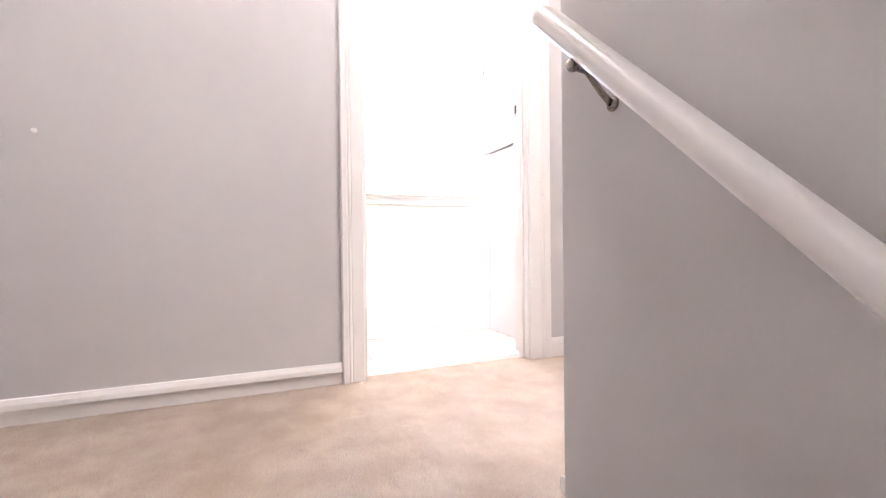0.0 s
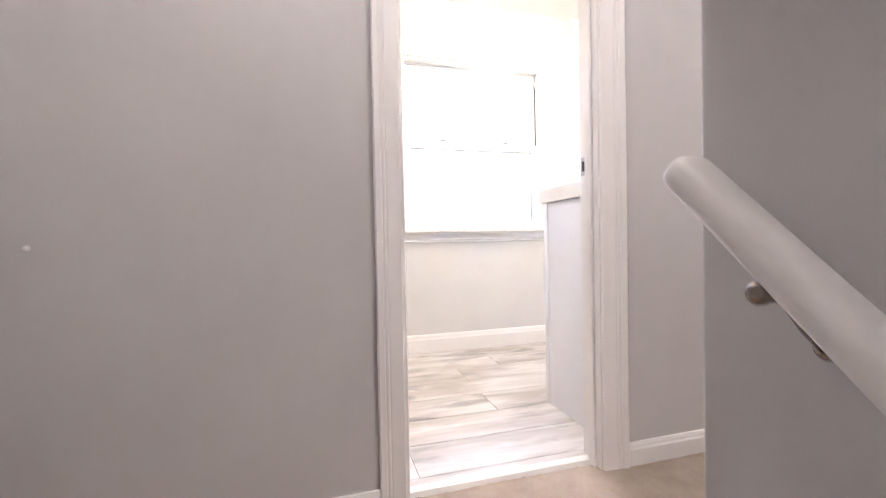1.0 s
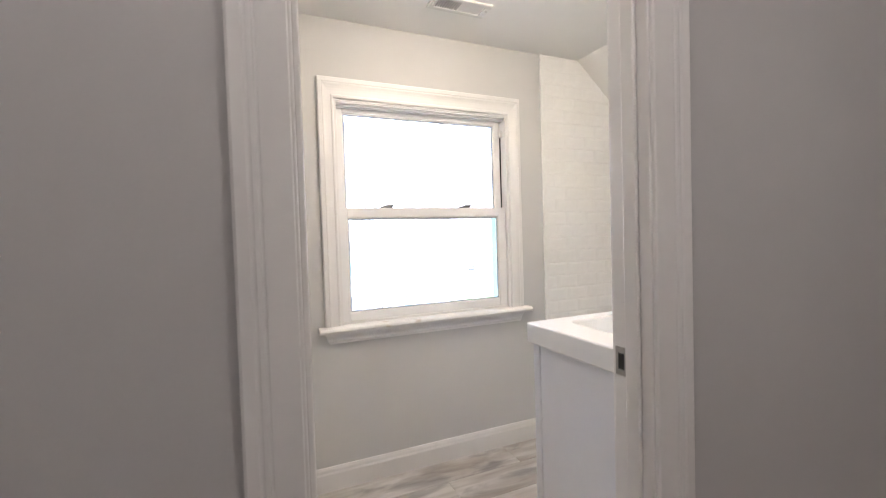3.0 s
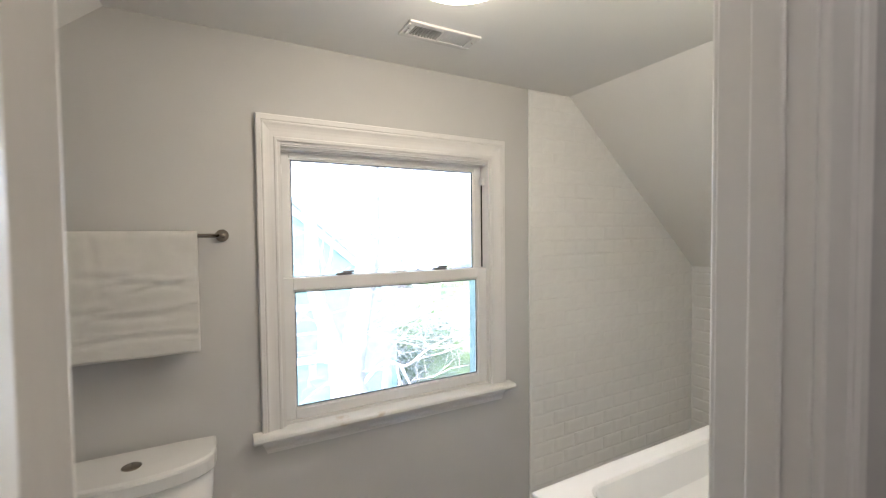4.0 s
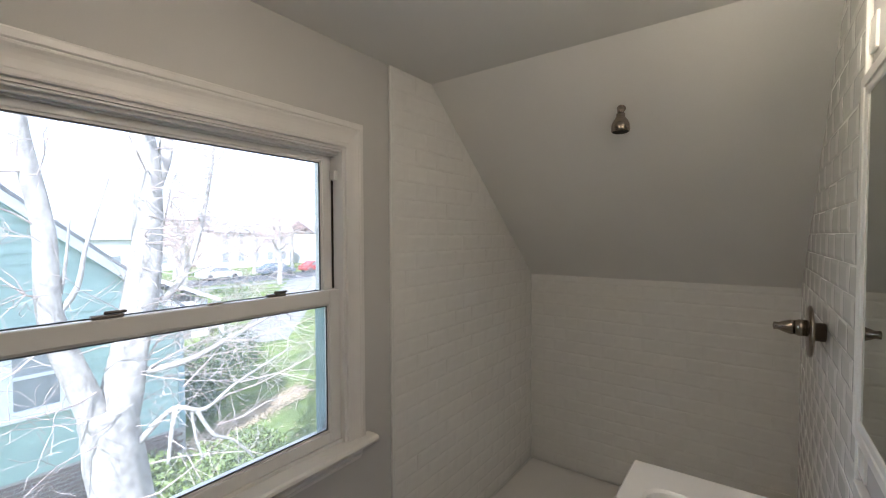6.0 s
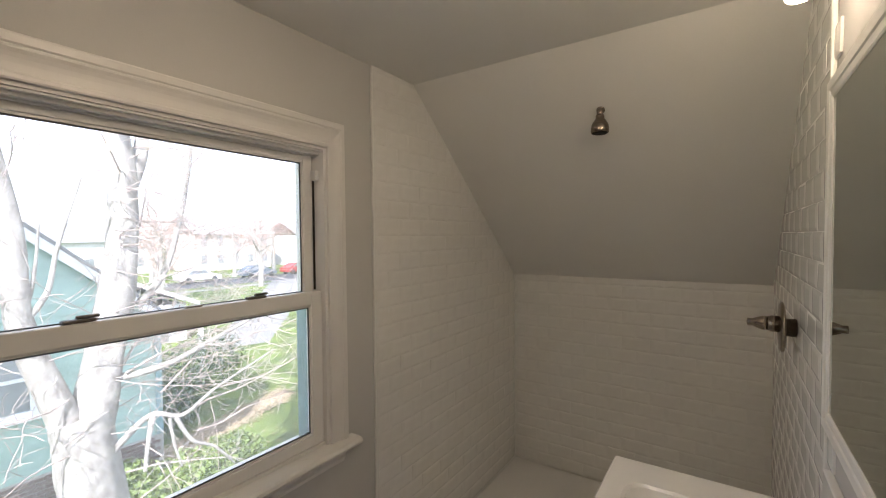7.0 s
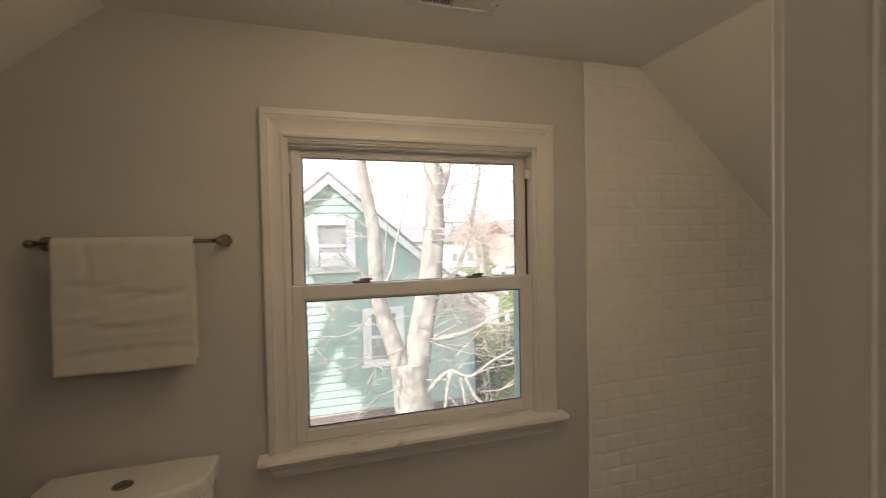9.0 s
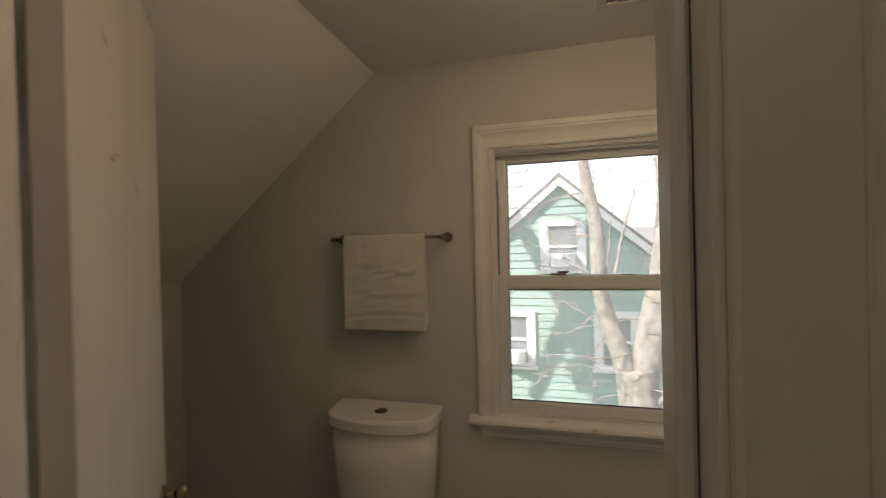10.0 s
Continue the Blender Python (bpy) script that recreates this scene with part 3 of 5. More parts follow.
st += [(tip + d * s, Vector((1, 0, 0)), up) for s in (0.6, 1.2, 2.0, 2.9)]
part("rail", sweep(prof, st), "trim", rail, "white painted rounded wooden rail", smooth=True)
for s in (0.105, 1.2, 2.3):
    c = tip + d * s - up * 0.019
    seat_c = c + d * 0.018
    wallp = Vector((EDGE_X, c.y - 0.016, c.z - 0.062))
    br = part("bracket", lathe([(0, 0), (0.0105, 0), (0.0105, 0.003), (0.008, 0.006), (0, 0.007)], pose(wallp.x, wallp.y, wallp.z, 0, -90, 0), 20), "metal", rail,
              "dull metal wall bracket", smooth=True)
    end = seat_c + Vector((-0.010, 0.002, -0.002))
    part("arm", tube([wallp + Vector((-0.004, 0, 0)), wallp + Vector((-0.022, 0.002, 0.016)), wallp + Vector((-0.042, 0.006, 0.042)), end + Vector((0.01, 0, -0.004)), end], [0.005, 0.0045, 0.004, 0.004, 0.004], 10), "metal", br, smooth=True)
    part("saddle", lathe([(0, 0), (0.0075, 0), (0.0092, 0.004), (0.0092, 0.010), (0.0065, 0.014), (0, 0.015)], pose(end.x + 0.004, end.y, end.z, 0, -90, 0), 14), "metal", br, smooth=True)

nail = part("wall_anchor", lathe([(0, 0), (0.006, 0), (0.006, 0.003), (0.003, 0.004), (0.003, 0.011), (0, 0.012)], pose(-1.572, YH, 0.711, 90, 0, 0), 14), "trim")
tagged(nail, "small white plastic anchor stuck in the landing wall", "wall anchor")

# ---- ceiling fixtures ----


def dome_light(x, y, z, r, label, glass="globe"):
    f = base("ceiling_light", label, "ceiling light", at=(x, y, z))
    part("light_base", lathe([(0, 0), (r * 0.6, 0), (r * 0.6, -0.02), (r * 0.5, -0.024), (0, -0.024)], pose(x, y, z), 40), "plate", f)
    prof = [(r * 0.9, -0.0245), (r, -0.035), (r, -0.065)] + [(r * math.cos(a), -0.065 - 0.045 * math.sin(a)) for a in (0.25, 0.5, 0.8, 1.1, 1.35)] + [(0, -0.110)]
    part("glass_dome", lathe([(0, -0.0245)] + prof, pose(x, y, z), 40), glass, f, "lit opal glass dome", smooth=True)
    return f


dome_light(-0.11, -0.775, CEIL, 0.15, "round flush ceiling light with lit opal glass")
# An unseen hall lamp, added so that the landing's door wall is brighter.
dome_light(0.10, -2.90, HCEIL, 0.14, "unseen round ceiling light, added to brighten the landing", "hall_fill")
dome_light(-0.86, -1.96, HCEIL, 0.09, "small flush ceiling light over the head of the stairs", "stairglobe")

vent = base("ceiling_vent", "white metal ceiling register, half open", "vent", at=(0.07, -0.31, CEIL))
vx0, vx1, vy0, vy1 = -0.070, 0.216, -0.371, -0.258
for q in ((vx0, vx1, vy0, vy0 + 0.022), (vx0, vx1, vy1 - 0.022, vy1), (vx0, vx0 + 0.03, vy0 + 0.022, vy1 - 0.022), (vx1 - 0.03, vx1, vy0 + 0.022, vy1 - 0.022), (0.066, 0.078, vy0 + 0.022, vy1 - 0.022)):
    part("frame", box(q[0], q[1], q[2], q[3], CEIL - 0.009, CEIL + 0.0005, 0.0015, 1), "vent", vent)
# A black sheet on the ceiling stands in for the shade inside the duct.
part("duct", box(vx0 + 0.03, 0.066, vy0 + 0.022, vy1 - 0.022, CEIL - 0.0008, CEIL - 0.0003), "dark", vent, "dark sheet for the shade inside the duct")
for i in range(9):
    x = vx0 + 0.036 + i * 0.0115
    part("louvre", prism([(x, CEIL - 0.001), (x + 0.0012, CEIL - 0.001), (x + 0.0034, CEIL - 0.008), (x + 0.0022, CEIL - 0.008)], "y", vy0 + 0.0225, vy1 - 0.0225), "vent", vent)
for i in range(14):
    x = 0.0795 + i * 0.0075
    part("louvre", box(x, x + 0.0068, vy0 + 0.0225, vy1 - 0.0225, CEIL - 0.0065, CEIL - 0.003), "vent", vent)
part("lever", box(vx0 + 0.010, vx0 + 0.014, vy0 + 0.05, vy0 + 0.075, CEIL - 0.016, CEIL - 0.009, 0.001, 1), "vent", vent)
for x in (vx0 + 0.015, vx1 - 0.012):
    part("screw", lathe([(0, -0.0115), (0.004, -0.011), (0.004, -0.009), (0, -0.009)], pose(x, (vy0 + vy1) / 2 - 0.01, CEIL), 10), "plate", vent)

# ---- towel bar and towel ----
bar = base("towel_bar", "brushed nickel towel bar on the wall", "towel bar", at=(-0.89, -0.06, 1.52))
BZ, BY = 1.521, -0.085
part("rod", tube([(-1.122, BY, BZ), (-0.650, BY, BZ)], [0.0070, 0.0070], 16), "metal", bar, smooth=True)
for x in (-1.127, -0.645):
    post = part("post", lathe([(0, 0), (0.021, 0), (0.022, 0.005), (0.019, 0.011), (0.011, 0.018), (0.0095, 0.062), (0.0115, 0.074), (0.012, 0.092), (0.008, 0.100), (0, 0.102)],
                pose(x, 0, BZ, 90, 0, 0), 28), "metal", bar, smooth=True)


def towel():
    """A folded bath towel hung over the bar: a thick sheet with creases."""
    x0, x1, zb = -1.073, -0.718, 1.143
    bm = bmesh.new()
    nu, nv = 60, 84
    R = 0.0165
    def place(u, s, side):
        x = x0 + (x1 - x0) * u
        L = BZ - zb
        if s < L:                       # front fall
            z, y = zb + s, BY - R
            k = 1 - s / L
            amp = 0.004 + 0.008 * k
            y -= amp * (0.5 + 0.5 * noise.noise(Vector((u * 1.6, s * 7, 1.0)))) + 0.0035 * max(0, noise.noise(Vector((u * 2.0 + s * 3, s * 20 - u * 2.4, 3.0))))
            f = s / L
            # creases: height at u = 0, slope, sag, first and last u, depth, width
            for h0, sl, sag, ua, ub, dep, wd in ((0.60, 0.03, 0.10, 0.30, 0.92, 0.009, 0.016), (0.46, 0.17, 0.0, 0.42, 0.97, 0.007, 0.018), (0.68, -0.05, 0.0, 0.05, 0.55, 0.004, 0.03),
                                                 (0.33, 0.02, -0.05, 0.20, 1.0, 0.006, 0.022), (0.16, 0.03, 0.03, 0.0, 1.0, 0.006, 0.016), (0.42, -0.03, 0.05, 0.0, 0.40, 0.005, 0.022), (0.25, 0.10, 0.0, 0.55, 1.0, 0.005, 0.014)):
                mid = h0 + sl * u - sag * (2 * u - 1) ** 2
                win_ = min(1.0, max(0.0, (u - ua) / 0.12)) * min(1.0, max(0.0, (ub - u) / 0.12 + (1.0 if ub >= 1 else 0.0)))
                q = (f - mid) / wd
                y += dep * win_ * (math.exp(-q * q) - 0.6 * math.exp(-(q - 1.9) ** 2))
            y += 0.005 * math.exp(-((u - 0.22 - 0.10 * (1 - f)) / 0.035) ** 2) * max(0.0, f - 0.45) * 1.8
            x += 0.004 * noise.noise(Vector((u * 3, s * 8, 7.0)))
            return x, y, z
        s -= L
        if s < math.pi * R:
            a = s / R
            return x, BY - R * math.cos(a), BZ + R * math.sin(a)
        s -= math.pi * R
        return x, BY + R + 0.004 * noise.noise(Vector((u * 2, s * 6, 4))), BZ - s
    total = (BZ - zb) + math.pi * R + 0.36
    grid = []
    for j in range(nv + 1):
        grid.append([bm.verts.new(place(i / nu, total * j / nv, 0)) for i in range(nu + 1)])
    for j in range(nv):
        for i in range(nu):
            bm.faces.new((grid[j][i], grid[j][i + 1], grid[j + 1][i + 1], grid[j + 1][i]))
    bmesh.ops.recalc_face_normals(bm, faces=bm.faces)
    bmesh.ops.solidify(bm, geom=bm.faces[:], thickness=0.009)
    return bm


tw = part("towel", towel(), "towel", smooth=True)
tagged(tw, "white terry bath towel folded over the towel bar", "towel")

# ---- toilet ----
wc = base("toilet", "white porcelain toilet with a dual-flush tank", "toilet", at=(-0.912, -0.35, 0))
TX, TW = -0.912, 0.232


def bow(w, d0, d1, n=14):
    """Plan of the tank: flat back, rounded front corners and a bowed front."""
    pts = [(w, -0.02), (w, -0.02 - d0 * 0.55)]
    for i in range(n + 1):
        a = math.pi * i / n
        pts.append((w * math.cos(a) * (1 - 0.02 * math.sin(a)), -0.02 - d0 * 0.55 - (d1 - d0 * 0.55) * math.sin(a) ** 0.65))
    pts += [(-w, -0.02 - d0 * 0.55), (-w, -0.02)]
    out = []
    for p in pts:
        if not out or (Vector(p) - Vector(out[-1])).length > 1e-4:
            out.append(p)
    return out


def loft(levels, bm=None):
    bm = bm or bmesh.new()
    rings = [[bm.verts.new((TX + x, y, z)) for x, y in pts] for pts, z in levels]
    n = len(rings[0])
    for r0, r1 in zip(rings, rings[1:]):
        for i in range(n):
            bm.faces.new((r0[i], r0[(i + 1) % n], r1[(i + 1) % n], r1[i]))
    bm.faces.new(rings[0])
    bm.faces.new(rings[-1])
    return bm


part("tank", loft([(bow(TW * 0.80, 0.12, 0.165), 0.40), (bow(TW * 0.88, 0.13, 0.18), 0.44), (bow(TW * 0.93, 0.135, 0.19), 0.60), (bow(TW * 0.96, 0.14, 0.196), 0.7655)]), "ceramic", wc, smooth=True)
lid = part("tank_lid", loft([(bow(TW * 0.985, 0.145, 0.204), 0.7660), (bow(TW * 1.0, 0.15, 0.210), 0.7720), (bow(TW * 1.0, 0.15, 0.210), 0.8060),
                             (bow(TW * 0.992, 0.148, 0.206), 0.8140), (bow(TW * 0.965, 0.142, 0.196), 0.8190), (bow(TW * 0.6, 0.09, 0.13), 0.8220)]), "ceramic", wc, "white porcelain tank lid")
btn = part("flush_button", lathe([(0, 0), (0.026, 0), (0.026, 0.004), (0.022, 0.006), (0, 0.006)], pose(TX + 0.005, -0.135, 0.8205), 28), "metal", wc, "chrome dual-flush button", smooth=True)
part("button_half", box(TX + 0.0055, TX + 0.0065, -0.157, -0.113, 0.8265, 0.8275), "dark", btn)


def oval(cx, cy, a, c, n=28):
    return [(cx + a * math.cos(2 * math.pi * i / n), cy + c * math.sin(2 * math.pi * i / n)) for i in range(n)]


part("bowl", loft([(oval(0, -0.36, 0.12, 0.25), 0.0), (oval(0, -0.36, 0.115, 0.24), 0.08), (oval(0, -0.38, 0.13, 0.25), 0.2), (oval(0, -0.42, 0.18, 0.27), 0.33), (oval(0, -0.42, 0.185, 0.275), 0.395)]), "ceramic", wc, smooth=True)
part("seat", loft([(oval(0, -0.43, 0.188, 0.245), 0.396), (oval(0, -0.43, 0.19, 0.248), 0.41), (oval(0, -0.43, 0.186, 0.244), 0.416)]), "ceramic", wc, smooth=True)
part("seat_lid", loft([(oval(0, -0.43, 0.188, 0.245), 0.417), (oval(0, -0.43, 0.19, 0.248), 0.43), (oval(0, -0.43, 0.15, 0.2), 0.437)]), "ceramic", wc, smooth=True)

# ---- vanity ----
VX0, VX1, VY1, VZ = -0.045, 0.715, -0.951, 0.925
van = base("vanity_cabinet", "white painted bathroom vanity cabinet with two doors", "cabinet", at=(0.335, -1.18, 0))
CX0, CX1, CY1, CZ = VX0 + 0.012, VX1 - 0.012, VY1 - 0.022, 0.8635
part("side_panel", box(CX0, CX0 + 0.018, YB + 0.002, CY1 - 0.03, 0.0, CZ, 0.002), "cabinet", van)
part("side_panel", box(CX1 - 0.018, CX1, YB + 0.002, CY1 - 0.03, 0.0, CZ, 0.002), "cabinet", van)
for x in (CX0 - 0.003, CX1 - 0.042):
    part("corner_post", box(x, x + 0.045, CY1 - 0.0295, CY1, 0.0, CZ, 0.003), "cabinet", van)
part("top_rail", box(CX0 + 0.0425, CX1 - 0.0425, CY1 - 0.022, CY1 - 0.001, CZ - 0.05, CZ, 0.002), "cabinet", van)
part("bottom_rail", box(CX0 + 0.0425, CX1 - 0.0425, CY1 - 0.022, CY1 - 0.001, 0.08, 0.12, 0.002), "cabinet", van)
part("toe_board", box(CX0 + 0.02, CX1 - 0.02, CY1 - 0.08, CY1 - 0.07, 0.0, 0.08), "cabinet", van)
for i, (x0, x1) in enumerate(((CX0 + 0.044, 0.3335), (0.3365, CX1 - 0.044))):
    dr = part("cabinet_door", box(x0, x1, CY1 - 0.0215, CY1 - 0.003, 0.122, CZ - 0.052, 0.002), "cabinet", van)
    for q in ((x0, x0 + 0.05, 0.122, CZ - 0.052), (x1 - 0.05, x1, 0.122, CZ - 0.052), (x0 + 0.05, x1 - 0.05, 0.122, 0.172), (x0 + 0.05, x1 - 0.05, CZ - 0.102, CZ - 0.052)):
        part("door_frame_strip", box(q[0], q[1], CY1 - 0.003, CY1 + 0.004, q[2], q[3], 0.001, 1), "cabinet", dr)
    kx = x1 - 0.025 if i == 0 else x0 + 0.025
    part("knob", lathe([(0, 0), (0.006, 0), (0.005, 0.012), (0.013, 0.018), (0.013, 0.024), (0, 0.027)], pose(kx, CY1 + 0.004, 0.72, -90, 0, 0), 20), "metal", dr, "nickel knob", smooth=True)


def sink_top():
    """One moulded slab with a sunk rectangular basin."""
    bm = bmesh.new()
    x0, x1, y0, y1 = VX0, VX1, YB + 0.001, VY1
    bx0, bx1, by0, by1 = VX0 + 0.115, VX1 - 0.115, YB + 0.135, VY1 - 0.058
    def ring(a0, a1, c0, c1, r, z, n=6):
        out = []
        for cx, cy, s in ((a1 - r, c1 - r, 0), (a0 + r, c1 - r, 1), (a0 + r, c0 + r, 2), (a1 - r, c0 + r, 3)):
            for k in range(n + 1):
                a = math.pi / 2 * (s + k / n)
                out.append(bm.verts.new((cx + r * math.cos(a), cy + r * math.sin(a), z)))
        return out
    rings = [ring(x0 + 0.002, x1 - 0.002, y0, y1 - 0.002, 0.004, 0.864), ring(x0, x1, y0, y1, 0.005, 0.867), ring(x0, x1, y0, y1, 0.005, VZ - 0.003),
             ring(x0 + 0.003, x1 - 0.003, y0 + 0.003, y1 - 0.003, 0.005, VZ), ring(bx0 - 0.006, bx1 + 0.006, by0 - 0.006, by1 + 0.006, 0.05, VZ),
             ring(bx0, bx1, by0, by1, 0.048, VZ - 0.006), ring(bx0 + 0.025, bx1 - 0.025, by0 + 0.02, by1 - 0.02, 0.06, VZ - 0.08),
             ring(bx0 + 0.06, bx1 - 0.06, by0 + 0.05, by1 - 0.05, 0.06, VZ - 0.115), ring(bx0 + 0.2, bx1 - 0.2, by0 + 0.1, by1 - 0.1, 0.02, VZ - 0.122)]
    n = len(rings[0])
    for r0, r1 in zip(rings, rings[1:]):
        for i in range(n):
            bm.faces.new((r0[i], r0[(i + 1) % n], r1[(i + 1) % n], r1[i]))
    bm.faces.new(rings[-1])
    return bm


top = part("basin_sink", sink_top(), "stone")
tagged(top, "white moulded vanity top with a sunk basin", "sink")
part("drain", lathe([(0, 0), (0.022, 0), (0.022, 0.003), (0.012, 0.005), (0, 0.005)], pose(0.335, -1.145, VZ - 0.1225), 24), "metal", top, "metal basin drain")
part("backsplash", box(VX0 + 0.001, VX1 - 0.001, YB + 0.0005, YB + 0.018, VZ + 0.0005, VZ + 0.095, 0.003), "stone", top)
fau = base("faucet", "brushed nickel single-hole basin faucet", "faucet", at=(0.335, -1.335, VZ))
part("body", lathe([(0, 0), (0.027, 0), (0.027, 0.006), (0.021, 0.010), (0.020, 0.10), (0.022, 0.118), (0.016, 0.128), (0, 0.130)], pose(0.335, -1.335, VZ + 0.0005), 28), "metal", fau, smooth=True)
part("spout", tube([(0.335, -1.325, VZ + 0.07), (0.335, -1.27, VZ + 0.088), (0.335, -1.215, VZ + 0.084), (0.335, -1.205, VZ + 0.066)], [0.013, 0.0125, 0.012, 0.011], 14), "metal", fau, smooth=True)
part("lever", tube([(0.335, -1.335, VZ + 0.128), (0.335, -1.36, VZ + 0.15), (0.335, -1.385, VZ + 0.158)], [0.009, 0.007, 0.006], 12), "metal", fau, smooth=True)

# ---- mirror and vanity light ----
mir = base("wall_mirror", "framed bathroom mirror with a white painted frame", "mirror", at=(0.34, YB, 1.52))
mx0, mx1, mz0, mz1, fw = 0.0, 0.735, 1.112, 1.882, 0.042
part("mirror_glass", box(mx0 + fw - 0.004, mx1 - fw + 0.004, YB + 0.001, YB + 0.012, mz0 + fw - 0.004, mz1 - fw + 0.004), "mirror", mir, "silvered mirror glass")
fp = [(0, 0.0), (0, 0.013), (0.004, 0.015), (0.018, 0.0155), (0.021, 0.018), (0.039, 0.019), (0.042, 0.017), (0.042, 0.0)]
ix0, ix1, iz0, iz1 = mx0 + fw, mx1 - fw, mz0 + fw, mz1 - fw
V = (0, 1, 0)
corners = [((ix0, YB, iz0), (-1, 0, -1)), ((ix1, YB, iz0), (1, 0, -1)), ((ix1, YB, iz1), (1, 0, 1)), ((ix0, YB, iz1), (-1, 0, 1))]
for i in range(4):
    (o0, u0), (o1, u1) = corners[i], corners[(i + 1) % 4]
    part("frame_strip", sweep(fp, [(o0, u0, V), (o1, u1, V)]), "trim", mir)
sc = base("vanity_light", "three-lamp vanity light with lit white glass shades", "wall lamp", at=(0.34, YB, 2.08))
part("back_plate", box(0.03, 0.66, YB + 0.0005, YB + 0.022, 2.045, 2.115, 0.004), "metal", sc)
for x in (0.12, 0.345, 0.575):
    arm = part("arm", tube([(x, YB + 0.02, 2.08), (x, YB + 0.07, 2.085), (x, YB + 0.085, 2.12)], [0.008, 0.008, 0.012], 12), "metal", sc, smooth=True)
    part("shade", lathe([(0.020, 0.0), (0.024, 0.004), (0.028, 0.06), (0.027, 0.115), (0.015, 0.122), (0, 0.122)], pose(x, YB + 0.085, 2.016), 28), "shadeglass", sc, "lit white glass shade", smooth=True)

# ---- shower ----
pan = base("shower_tray", "white acrylic shower base with a low rim", "shower base", at=(1.44, -0.7, 0))
b = box(0.86, WR - 0.012, YB + 0.012, -0.012, 0.0, 0.035, 0.004)
part("pan_floor", b, "pan", pan)
part("curb", box(0.765, 0.859, YB + 0.012, -0.012, 0.0, 0.11, 0.012, 3), "pan", pan)
part("drain", lathe([(0, 0), (0.05, 0), (0.05, 0.003), (0, 0.004)], pose(1.5, -0.7, 0.0353), 28), "metal", pan)
head = base("shower_rose", "brushed nickel shower head hanging from the sloping ceiling", "shower head", at=(1.232, -0.782, 2.06))
HX, HYY, HZ = 1.232, -0.782, 1.957
part("flange", lathe([(0, 0), (0.017, 0), (0.016, 0.004), (0.011, 0.008), (0, 0.008)], Matrix.Translation((HX + 0.012, HYY, CEIL - (HX + 0.012 - BX1) * (CEIL - KR) / (WR - BX1))) @ Euler((0, radians(180 + 41), 0)).to_matrix().to_4x4(), 28), "metal", head, smooth=True)
part("arm", tube([(HX + 0.015, HYY, 2.07), (HX + 0.006, HYY, 2.055), (HX, HYY, 2.04)], [0.009, 0.009, 0.009], 14), "metal", head, smooth=True)
part("ball_joint", lathe([(0.0, 0.096), (0.0105, 0.095), (0.0125, 0.090), (0.0125, 0.078), (0.0105, 0.07), (0, 0.07)], pose(HX, HYY, HZ), 28), "metal", head, smooth=True)
part("bell", lathe([(0, 0.074), (0.014, 0.073), (0.0165, 0.068), (0.0165, 0.058), (0.019, 0.054), (0.027, 0.043), (0.0325, 0.031), (0.0345, 0.018), (0.0345, 0.004), (0.033, 0.0), (0.031, 0.0), (0.030, 0.003), (0, 0.004)], pose(HX, HYY, HZ), 36), "metal", head, smooth=True)
part("spray_face", lathe([(0, 0.0025), (0.0295, 0.0025), (0.0295, -0.0015), (0.027, -0.003), (0, -0.003)], pose(HX, HYY, HZ), 28), "dark", head)
val = base("shower_valve", "brushed nickel shower valve with a lever on a round plate", "shower valve", at=(1.264, -1.395, 1.235))
vy = -1.366
part("round_plate", lathe([(0, -0.0355), (0.030, -0.0355), (0.030, -0.004), (0.080, -0.003), (0.084, 0.000), (0.083, 0.004), (0.076, 0.009), (0.04, 0.012), (0, 0.012)], pose(1.264, vy, 1.236, -90, 0, 0), 40), "metal", val, smooth=True)
part("collar", lathe([(0, 0), (0.027, 0), (0.027, 0.021), (0.024, 0.023), (0.024, 0.028), (0, 0.028)], pose(1.264, vy + 0.0125, 1.245, -90, 0, 0), 28), "metal", val, smooth=True)
part("handle", lathe([(0, 0), (0.023, 0), (0.024, 0.012), (0.016, 0.034), (0.012, 0.042), (0.013, 0.055), (0, 0.058)], pose(1.264, vy + 0.0410, 1.245, -90, 0, 0), 28), "metal", val, smooth=True)

# ---- outside ----
GZ = -3.2
structure("ground", box(-400, 400, 0.4, 900, GZ - 0.5, GZ), "lawn", "patchy green lawn with dry leaves", "ground")
structure("road", box(-300, 400, 41.0, 48.0, GZ, GZ + 0.02), "asphalt", "grey asphalt street", "road")
structure("pavement", box(-300, 400, 38.0, 39.4, GZ, GZ + 0.04), "concrete", "pale concrete pavement along the street", "pavement")
structure("driveway", prism([(8.6, 17.0), (11.0, 16.2), (34.0, 41.0), (28.0, 41.0)], "z", GZ, GZ + 0.015), "concrete", "pale concrete driveway beside the green house", "road")


